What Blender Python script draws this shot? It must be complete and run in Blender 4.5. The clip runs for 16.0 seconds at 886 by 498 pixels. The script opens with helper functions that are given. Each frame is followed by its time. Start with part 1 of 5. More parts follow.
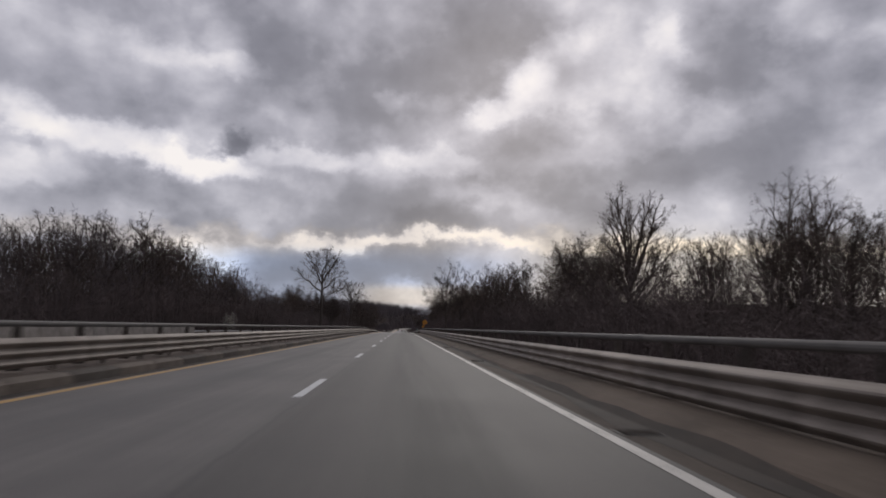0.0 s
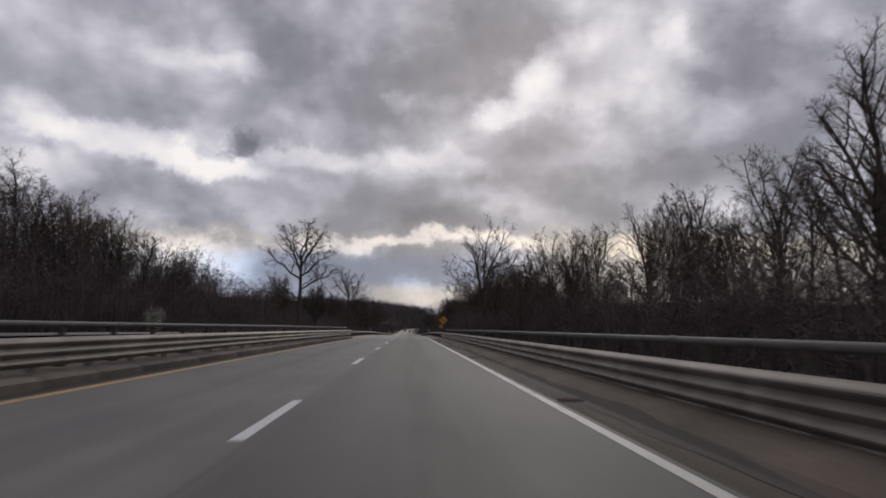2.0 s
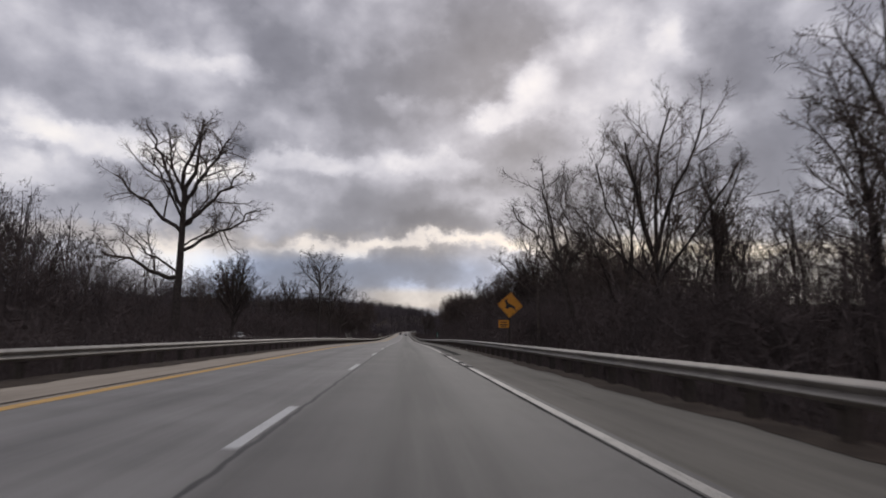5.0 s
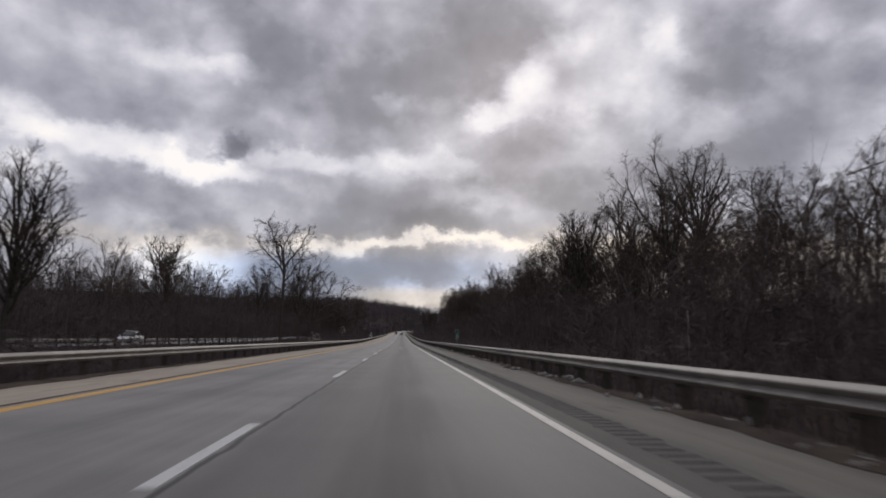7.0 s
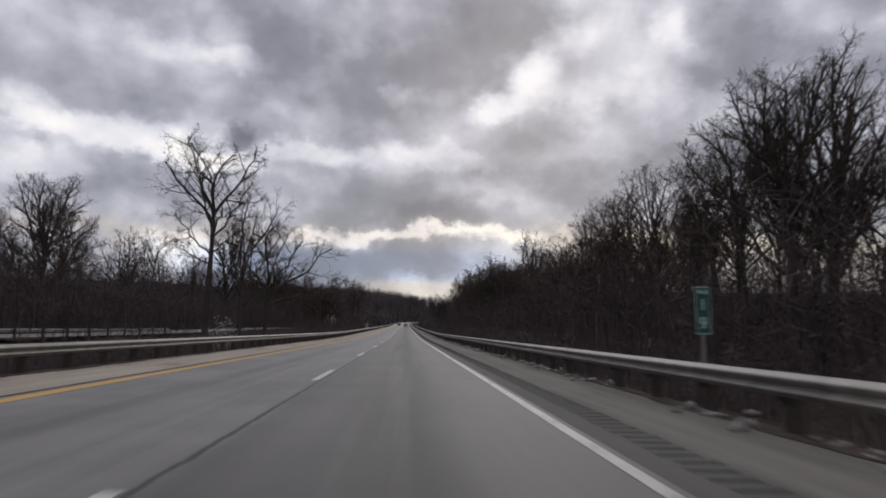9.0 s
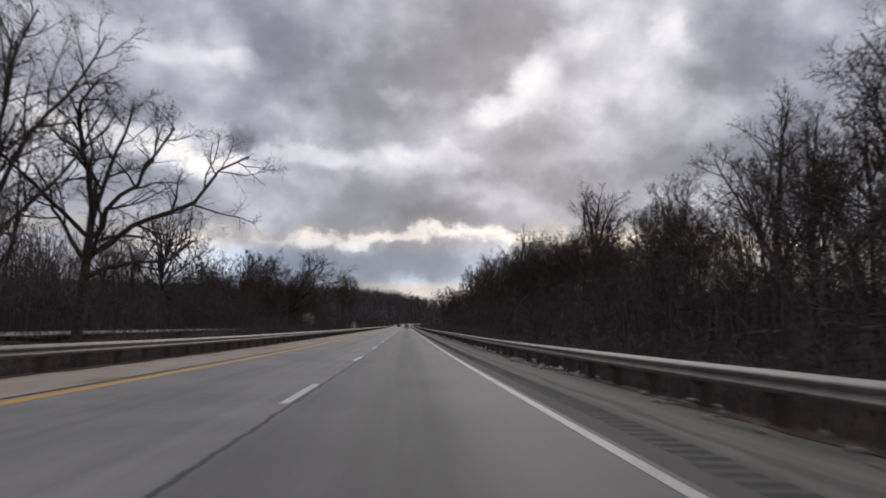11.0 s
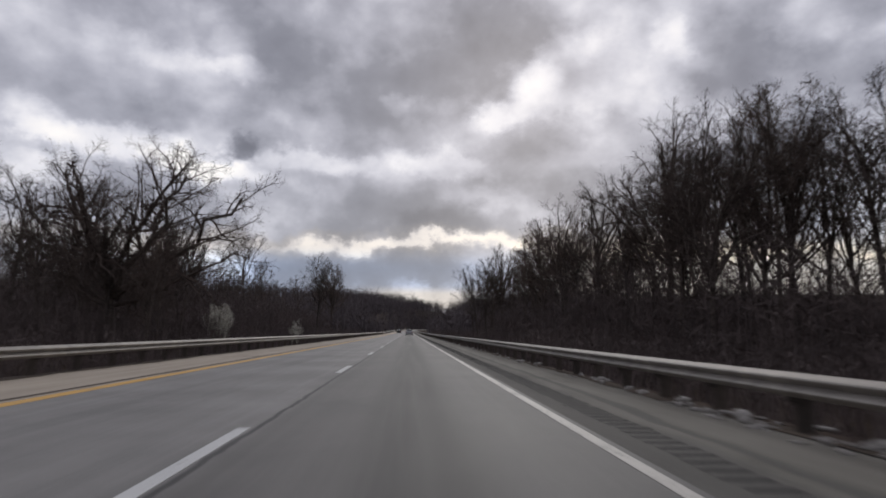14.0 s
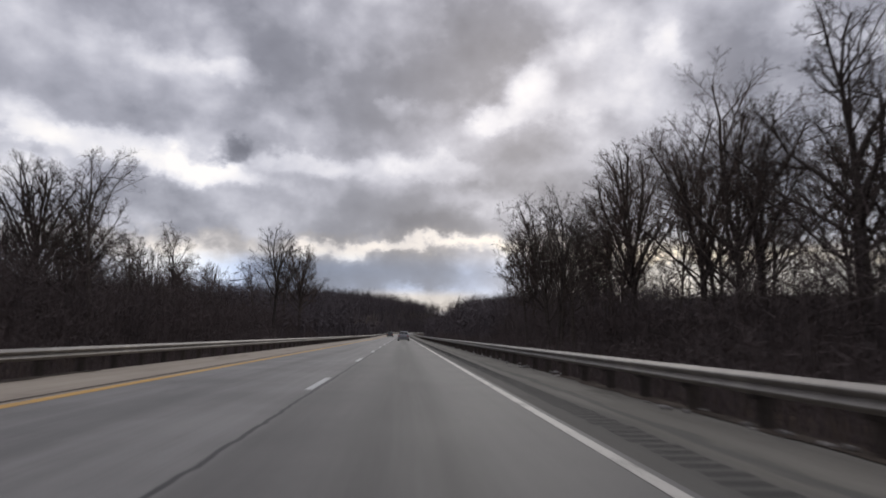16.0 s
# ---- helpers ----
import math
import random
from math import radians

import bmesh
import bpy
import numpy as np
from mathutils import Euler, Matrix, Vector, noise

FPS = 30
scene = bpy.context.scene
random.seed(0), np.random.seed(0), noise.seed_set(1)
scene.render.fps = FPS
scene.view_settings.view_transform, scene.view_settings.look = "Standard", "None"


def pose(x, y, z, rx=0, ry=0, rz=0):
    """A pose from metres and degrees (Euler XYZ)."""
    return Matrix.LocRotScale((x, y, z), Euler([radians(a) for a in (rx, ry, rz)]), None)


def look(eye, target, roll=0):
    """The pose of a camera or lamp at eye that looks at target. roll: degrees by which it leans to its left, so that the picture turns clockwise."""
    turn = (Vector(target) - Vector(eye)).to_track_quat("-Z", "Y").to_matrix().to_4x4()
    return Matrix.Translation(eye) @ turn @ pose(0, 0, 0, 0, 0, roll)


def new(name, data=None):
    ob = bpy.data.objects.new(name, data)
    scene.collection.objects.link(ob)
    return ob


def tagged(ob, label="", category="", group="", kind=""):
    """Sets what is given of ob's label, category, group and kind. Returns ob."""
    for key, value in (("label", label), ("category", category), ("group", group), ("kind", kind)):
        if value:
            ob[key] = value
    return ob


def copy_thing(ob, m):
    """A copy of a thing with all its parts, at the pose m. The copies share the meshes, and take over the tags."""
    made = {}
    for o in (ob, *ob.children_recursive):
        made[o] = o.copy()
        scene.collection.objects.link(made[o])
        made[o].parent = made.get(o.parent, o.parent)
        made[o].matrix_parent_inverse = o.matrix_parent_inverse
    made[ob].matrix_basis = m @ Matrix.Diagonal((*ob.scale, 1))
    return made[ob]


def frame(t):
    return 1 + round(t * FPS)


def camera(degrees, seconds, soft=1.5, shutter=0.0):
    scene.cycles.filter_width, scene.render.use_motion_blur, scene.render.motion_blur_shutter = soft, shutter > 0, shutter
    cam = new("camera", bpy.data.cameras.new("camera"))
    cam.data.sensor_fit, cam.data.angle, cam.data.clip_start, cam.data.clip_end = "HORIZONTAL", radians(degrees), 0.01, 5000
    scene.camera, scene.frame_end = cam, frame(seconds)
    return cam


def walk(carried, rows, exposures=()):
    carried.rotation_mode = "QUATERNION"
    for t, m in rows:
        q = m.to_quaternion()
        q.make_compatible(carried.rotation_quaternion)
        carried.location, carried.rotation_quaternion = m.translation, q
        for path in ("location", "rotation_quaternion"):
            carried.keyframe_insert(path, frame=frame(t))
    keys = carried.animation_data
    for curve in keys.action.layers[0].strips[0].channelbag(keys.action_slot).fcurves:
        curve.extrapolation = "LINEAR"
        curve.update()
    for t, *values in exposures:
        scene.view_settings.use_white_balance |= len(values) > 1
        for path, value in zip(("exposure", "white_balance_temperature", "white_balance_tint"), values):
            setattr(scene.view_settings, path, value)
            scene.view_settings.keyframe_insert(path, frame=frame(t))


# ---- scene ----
# ------------------------------------------------------------------ camera
EYE_ROWS = (
    (0.0, -0.278, -9.568, 1.042, 7.477, -0.801, -3.821),
    (0.5, -0.227, 4.189, 1.073, 7.386, -0.673, -3.643),
    (1.0, -0.247, 17.373, 1.102, 7.391, -0.783, -3.456),
    (1.5, -0.299, 30.087, 1.130, 7.646, -0.909, -3.329),
    (2.0, -0.253, 42.833, 1.158, 7.503, -0.858, -3.126),
    (2.5, -0.299, 55.683, 1.186, 7.626, -0.884, -3.517),
    (3.0, -0.282, 68.541, 1.212, 7.602, -0.869, -3.714),
    (5.5, -0.283, 128.195, 1.183, 7.783, -0.685, -3.501),
    (6.0, -0.201, 140.690, 1.146, 7.484, -0.859, -3.595),
    (6.5, -0.149, 153.188, 1.097, 7.666, -0.906, -3.822),
    (7.0, -0.080, 166.143, 1.017, 7.702, -0.613, -3.850),
    (7.5, -0.030, 178.987, 0.899, 7.260, -0.547, -3.800),
    (8.0, 0.050, 192.514, 0.742, 7.101, -0.673, -3.672),
    (8.5, 0.051, 205.486, 0.590, 7.057, -0.727, -3.428),
    (9.0, 0.040, 218.444, 0.443, 6.972, -0.872, -3.479),
    (11.5, -0.136, 284.199, -0.239, 7.243, -0.813, -3.427),
    (12.0, -0.152, 296.992, -0.313, 7.308, -0.757, -3.618),
    (12.5, -0.146, 310.308, -0.343, 7.386, -0.693, -3.810),
    (13.0, -0.067, 323.528, -0.343, 7.545, -0.595, -3.371),
    (13.5, -0.087, 336.551, -0.341, 7.699, -0.640, -3.363),
    (14.0, -0.069, 349.817, -0.337, 7.736, -0.715, -3.194),
    (14.5, -0.077, 362.808, -0.332, 7.797, -0.757, -3.418),
    (15.0, -0.107, 375.801, -0.325, 7.783, -0.617, -3.838),
    (15.5, -0.092, 389.131, -0.316, 7.910, -0.688, -3.796),
    (16.0, -0.077, 402.550, -0.306, 8.037, -0.759, -3.754),
)
cam = camera(71.78, 16.0, soft=1.8, shutter=0.25)
walk(cam, [(t, pose(x, y, z, 90 + p, r, w)) for t, x, y, z, p, r, w in EYE_ROWS],
     exposures=((0.0, -0.06, 6500, 10), (3.0, -0.06, 6500, 10), (5.5, 0.0, 6500, 10), (9.0, 0.07, 6380, 8.5), (16.0, 0.10, 6380, 8.5)))

# ------------------------------------------------------------------ world and sun


class Nodes:
    """Small helper round a node tree."""

    def __init__(self, tree):
        self.tree = tree
        tree.nodes.clear()

    def add(self, kind, **settings):
        n = self.tree.nodes.new(kind)
        for key, value in settings.items():
            if key == "op":
                n.operation = value
            elif key == "blend":
                n.data_type, n.blend_type = "RGBA", value
            elif key == "dims":
                n.noise_dimensions = value
            elif key == "sky":
                n.sky_type = value
            elif key == "clamp":
                n.use_clamp = value
            elif key == "feature":
                n.feature = value
            elif key == "uv":
                n.uv_map = value
        return n

    def link(self, a, b):
        self.tree.links.new(a, b)

    def put(self, value, socket):
        if isinstance(value, bpy.types.NodeSocket):
            self.link(value, socket)
        elif value is not None:
            socket.default_value = value

    def math(self, op, a, b=None, c=None, clamp=False):
        n = self.add("ShaderNodeMath", op=op, clamp=clamp)
        for value, s in zip((a, b, c), n.inputs):
            self.put(value, s)
        return n.outputs[0]

    def vmath(self, op, a, b=None, out=0):
        n = self.add("ShaderNodeVectorMath", op=op)
        self.put(a, n.inputs[0])
        self.put(b, n.inputs[1])
        return n.outputs[out]

    def noise(self, vector, scale, detail=4.0, rough=0.55, distortion=0.0, lacunarity=2.0, colour=False):
        n = self.add("ShaderNodeTexNoise")
        self.put(vector, n.inputs["Vector"])
        n.inputs["Scale"].default_value = scale
        n.inputs["Detail"].default_value = detail
        n.inputs["Roughness"].default_value = rough
        n.inputs["Distortion"].default_value = distortion
        n.inputs["Lacunarity"].default_value = lacunarity
        return n.outputs["Color" if colour else "Fac"]

    def ramp(self, fac, stops):
        n = self.add("ShaderNodeValToRGB")
        els = n.color_ramp.elements
        while len(els) < len(stops):
            els.new(0.5)
        for e, (at, colour) in zip(els, stops):
            e.position = at
            e.color = (*colour, 1) if len(colour) == 3 else colour
        self.put(fac, n.inputs[0])
        return n.outputs[0]

    def mix(self, fac, a, b, blend="MIX"):
        n = self.add("ShaderNodeMix", blend=blend)
        self.put(fac, n.inputs[0])
        self.put(a if isinstance(a, bpy.types.NodeSocket) else (*a, 1), n.inputs[6])
        self.put(b if isinstance(b, bpy.types.NodeSocket) else (*b, 1), n.inputs[7])
        return n.outputs[2]

    def smooth(self, value, low, high, to_low=0.0, to_high=1.0):
        n = self.add("ShaderNodeMapRange")
        n.interpolation_type = "SMOOTHSTEP"
        self.put(value, n.inputs[0])
        for v, s in zip((low, high, to_low, to_high), n.inputs[1:5]):
            s.default_value = v
        return n.outputs[0]


# clouds: bearing and height as tangents from the road's line, half widths, lean, weight
DARK_CLOUDS_A = (
    (-0.071, 0.493, 0.323, 0.113, 0.00, 0.62), (-0.060, 0.413, 0.115, 0.055, 0.00, 0.38), (-0.429, 0.493, 0.139, 0.038, -0.10, 0.25), (-0.521, 0.386, 0.081, 0.044, -0.20, 0.30),
    (-0.363, 0.328, 0.174, 0.034, -0.22, 0.25), (-0.275, 0.302, 0.030, 0.020, 0.00, 1.60), (-0.152, 0.336, 0.122, 0.039, -0.10, 0.45), (-0.017, 0.200, 0.103, 0.033, -0.15, 0.42),
    (0.058, 0.178, 0.085, 0.019, 0.00, 0.60), (-0.065, 0.256, 0.113, 0.039, -0.10, 0.12), (-0.373, 0.200, 0.099, 0.037, -0.20, 0.50), (-0.318, 0.169, 0.063, 0.020, -0.20, 0.40),
)
DARK_CLOUDS_B = (
    (-0.015, 0.096, 0.139, 0.030, 0.00, 0.90), (0.270, 0.350, 0.119, 0.035, 0.10, 0.50), (0.567, 0.489, 0.094, 0.074, 0.00, 0.60), (0.513, 0.435, 0.041, 0.021, 0.00, 0.40),
    (0.735, 0.507, 0.139, 0.097, 0.00, 0.50), (0.153, 0.545, 0.100, 0.063, 0.00, 0.50), (-0.634, 0.449, 0.080, 0.069, 0.00, 0.10), (-0.601, 0.283, 0.019, 0.026, -0.50, 0.50),
    (0.220, 0.235, 0.107, 0.029, -0.20, 0.30), (0.367, 0.268, 0.149, 0.060, 0.00, 0.40), (0.094, 0.439, 0.078, 0.072, 0.20, 0.40), (0.668, 0.277, 0.260, 0.061, 0.00, 0.45),
)
LIGHT_CLOUDS_A = (
    (0.212, 0.428, 0.045, 0.046, 0.00, 0.65), (0.143, 0.370, 0.044, 0.028, 0.30, 0.80), (0.252, 0.487, 0.080, 0.036, 0.40, 0.45), (0.335, 0.455, 0.085, 0.073, 0.20, 0.48),
    (0.465, 0.527, 0.026, 0.043, 0.00, 0.50), (-0.332, 0.267, 0.100, 0.021, -0.12, 1.00), (-0.479, 0.305, 0.180, 0.027, -0.20, 0.75), (-0.598, 0.250, 0.088, 0.037, -0.10, 0.70),
    (-0.408, 0.454, 0.083, 0.025, -0.20, 0.42), (-0.286, 0.434, 0.056, 0.020, -0.10, 0.40), (-0.52, 0.46, 0.26, 0.12, 0.00, 0.40), (-0.044, 0.147, 0.159, 0.009, 0.02, 0.95),
)
LIGHT_CLOUDS_B = (
    (0.143, 0.142, 0.086, 0.011, -0.05, 0.70), (-0.350, 0.118, 0.098, 0.027, -0.10, 0.90), (0.030, 0.056, 0.060, 0.014, 0.05, 0.36), (-0.150, 0.282, 0.093, 0.021, -0.10, 0.60),
    (0.055, 0.289, 0.070, 0.025, -0.10, 0.65), (0.096, 0.231, 0.067, 0.019, -0.20, 0.30), (-0.031, 0.389, 0.029, 0.015, 0.00, 0.30), (0.418, 0.340, 0.152, 0.030, 0.20, 0.30),
    (0.707, 0.570, 0.064, 0.044, 0.00, 0.50), (-0.624, 0.348, 0.071, 0.029, -0.30, 0.50), (0.511, 0.144, 0.302, 0.014, 0.00, 0.70),
)


def build_world():
    world = bpy.data.worlds.new("overcast_sky")
    scene.world = world
    world.use_nodes = True
    n = Nodes(world.node_tree)
    d = n.add("ShaderNodeTexCoord").outputs["Generated"]
    sep = n.add("ShaderNodeSeparateXYZ")
    n.link(d, sep.inputs[0])
    x, y, z = sep.outputs
    ahead = n.math("MAXIMUM", y, 0.05)
    u = n.math("DIVIDE", x, ahead)
    v = n.math("DIVIDE", z, ahead)
    stretched = n.vmath("MULTIPLY", d, (1.0, 1.0, 1.25))

    def jitter(scale, detail, amount):
        k = n.add("ShaderNodeVectorMath", op="SUBTRACT")
        n.link(n.noise(stretched, scale, detail, 0.6, colour=True), k.inputs[0])
        k.inputs[1].default_value = (0.5, 0.5, 0.5)
        return n.vmath("MULTIPLY", k.outputs[0], amount)

    flat2 = n.add("ShaderNodeCombineXYZ")
    n.link(u, flat2.inputs[0])
    n.link(v, flat2.inputs[1])
    uv = n.vmath("ADD", n.vmath("ADD", flat2.outputs[0], jitter(4.0, 2, (0.09, 0.06, 0.0))), jitter(15.0, 6, (0.11, 0.085, 0.0)))
    su = n.add("ShaderNodeSeparateXYZ")
    n.link(uv, su.inputs[0])
    wu, wv = su.outputs[0], su.outputs[1]

    def field(clouds):
        total = None
        for cu, cv, hu, hv, lean, weight in clouds:
            du = n.math("SUBTRACT", wu, cu)
            dv = n.math("SUBTRACT", n.math("SUBTRACT", wv, cv), n.math("MULTIPLY", du, lean))
            a = n.math("POWER", n.math("ABSOLUTE", n.math("DIVIDE", du, hu)), 2.0)
            b = n.math("POWER", n.math("ABSOLUTE", n.math("DIVIDE", dv, hv)), 2.0)
            e = n.math("POWER", n.math("ADD", a, b), 1.7)
            g = n.math("MULTIPLY", n.math("EXPONENT", n.math("MULTIPLY", e, -0.75)), weight)
            total = g if total is None else n.math("ADD", total, g)
        return total

    puffs = n.noise(stretched, 5.5, 3, 0.50)
    fine = n.noise(stretched, 16.0, 4, 0.50)
    # billows: rounded heads with darker creases between them
    cells = n.add("ShaderNodeTexVoronoi", feature="SMOOTH_F1")
    n.link(n.vmath("ADD", stretched, jitter(9.0, 4, (0.16, 0.16, 0.12))), cells.inputs["Vector"])
    cells.inputs["Scale"].default_value, cells.inputs["Smoothness"].default_value = 9.0, 0.6
    billow = n.math("SUBTRACT", 0.42, cells.outputs["Distance"])
    body = n.math("ADD", n.math("ADD", n.math("MULTIPLY", puffs, 0.50), n.math("MULTIPLY", fine, 0.30)), n.math("MULTIPLY_ADD", billow, 0.30, 0.135))
    light = n.math("ADD", field(LIGHT_CLOUDS_A), field(LIGHT_CLOUDS_B))
    dark = n.math("ADD", field(DARK_CLOUDS_A), field(DARK_CLOUDS_B))
    value = n.math("ADD", body, n.math("SUBTRACT", n.math("MULTIPLY", light, 0.30), n.math("MULTIPLY", dark, 0.21)))
    colour = n.ramp(value, (
        (0.15, (0.150, 0.147, 0.176)), (0.36, (0.244, 0.240, 0.280)), (0.50, (0.402, 0.393, 0.447)),
        (0.62, (0.594, 0.579, 0.636)), (0.75, (0.808, 0.777, 0.810)), (0.92, (1.0, 0.942, 0.912))))
    # low down the cloud is bluish over the road's end and warm to the side of the hidden sun
    low = n.smooth(v, 0.10, 0.14, 1.0, 0.0)
    ahead_of = n.smooth(n.math("ABSOLUTE", n.math("ADD", u, 0.08)), 0.16, 0.36, 1.0, 0.0)
    colour = n.mix(n.math("MULTIPLY", n.math("MULTIPLY", low, ahead_of), 0.85), colour, n.mix(1.0, colour, (0.76, 0.94, 1.20), "MULTIPLY"))
    warm = n.math("MULTIPLY", n.smooth(v, 0.12, 0.20, 1.0, 0.0), n.smooth(u, 0.14, 0.34))
    colour = n.mix(n.math("MULTIPLY", warm, 0.8), colour, n.mix(1.0, colour, (1.14, 1.06, 0.86), "MULTIPLY"))
    # a warm strip where the cloud breaks low down
    strip_at = n.math("ABSOLUTE", n.math("SUBTRACT", wv, 0.147))
    colour = n.mix(n.smooth(strip_at, 0.004, 0.026, 0.8, 0.0), colour, n.mix(1.0, colour, (1.10, 1.02, 0.88), "MULTIPLY"))
    glow = n.math("MULTIPLY", n.smooth(n.math("ABSOLUTE", n.math("SUBTRACT", v, 0.052)), 0.008, 0.026, 1.0, 0.0), n.smooth(n.math("ABSOLUTE", n.math("SUBTRACT", u, 0.02)), 0.05, 0.15, 1.0, 0.0))
    colour = n.mix(n.math("MULTIPLY", glow, 0.8), colour, n.mix(1.0, colour, (1.42, 1.10, 0.74), "MULTIPLY"))
    # clear sky above the cloud, seen a little through the thin places
    sky = n.add("ShaderNodeTexSky", sky="NISHITA")
    sky.sun_disc = False
    sky.sun_elevation, sky.sun_rotation = radians(24), radians(11)
    clear = n.mix(1.0, sky.outputs[0], (0.10, 0.10, 0.10), "MULTIPLY")
    colour = n.mix(0.06, colour, clear)
    # an overcast sky grows brighter towards the zenith
    lift = n.smooth(z, 0.5, 0.95, 1.0, 1.35)
    ground = n.smooth(z, -0.06, -0.01, 0.25, 1.0)
    back = n.add("ShaderNodeBackground")
    n.link(colour, back.inputs[0])
    n.link(n.math("MULTIPLY", lift, ground), back.inputs[1])
    out = n.add("ShaderNodeOutputWorld")
    n.link(back.outputs[0], out.inputs[0])


build_world()
sun = new("sun", bpy.data.lights.new("sun", "SUN"))
sun.data.energy, sun.data.angle, sun.data.color = 0.5, radians(25), (1.0, 0.95, 0.88)
sun.matrix_world = look((0, 0, 60), (-10.6, -54.3, 35.4))

# ------------------------------------------------------------------ the road's line
SLOPES = ((-100, .0022), (60, .0022), (120, -.002), (150, -.004), (185, -.012), (275, -.010), (312, 0.0), (420, .001), (520, .002), (700, .008), (1100, .012))
_y = np.arange(-100.0, 1300.0, 1.0)
_s = np.interp(_y, [a for a, b in SLOPES], [b for a, b in SLOPES])
_z = np.concatenate([[0.0], np.cumsum((_s[1:] + _s[:-1]) / 2)])
_z -= np.interp(0.0, _y, _z)


def road_z(y):
    return np.interp(y, _y, _z)


def road_x(y):
    return 18.0 * np.maximum((np.asarray(y) - 650.0) / 300.0, 0.0) ** 2


def along(y, x=0.0, z=0.0):
    """A pose on the road's line: x to the right of the lane's middle, z over the surface."""
    tilt = math.degrees(math.atan(float(np.interp(y, _y, _s))))
    turn = -math.degrees(math.atan(float(road_x(y + 1) - road_x(y))))
    return pose(float(road_x(y)) + x, y, float(road_z(y)) + z, tilt, 0, turn)


LEFT_EDGE, RIGHT_EDGE = -6.05, 2.45       # the bridge's kerbs
YELLOW, DASH, WHITE = -5.56, -1.83, 1.83
RAIL_R, RAIL_L = 4.25, -8.35


# ------------------------------------------------------------------ materials
def material(name):
    m = bpy.data.materials.new(name)
    m.use_nodes = True
    n = Nodes(m.node_tree)
    b = n.add("ShaderNodeBsdfPrincipled")
    o = n.add("ShaderNodeOutputMaterial")
    n.link(b.outputs[0], o.inputs[0])
    return m, n, b


def bump(n, b, height, strength=0.4, distance=0.01):
    k = n.add("ShaderNodeBump")
    k.inputs["Strength"].default_value, k.inputs["Distance"].default_value = strength, distance
    n.link(height, k.inputs["Height"])
    n.link(k.outputs[0], b.inputs["Normal"])


def simple(name, dark, light, scale=3.0, rough=0.8, metal=0.0, relief=0.3, distance=0.01, vary=0.0, fine=40.0, gloss=0.5):
    """A surface with two scales of variation between two colours."""
    m, n, b = material(name)
    c = n.add("ShaderNodeTexCoord").outputs["Object"]
    big, small = n.noise(c, scale, 4, 0.6), n.noise(c, fine, 5, 0.6)
    f = n.math("ADD", n.math("MULTIPLY", big, 0.65), n.math("MULTIPLY", small, 0.35))
    col = n.mix(n.smooth(f, 0.32, 0.68), dark, light)
    if vary:
        r = n.add("ShaderNodeObjectInfo").outputs["Random"]
        col = n.mix(1.0, col, n.ramp(r, ((0.0, (1 - vary, 1 - vary, 1 - vary)), (1.0, (1 + vary, 1 + vary * 0.8, 1 + vary * 0.6)))), "MULTIPLY")
    n.put(col, b.inputs["Base Color"])
    n.put(n.smooth(f, 0.2, 0.8, rough - 0.08, rough + 0.08), b.inputs["Roughness"])
    b.inputs["Metallic"].default_value = metal
    b.inputs["Specular IOR Level"].default_value = gloss
    bump(n, b, small, relief, distance)
    return m


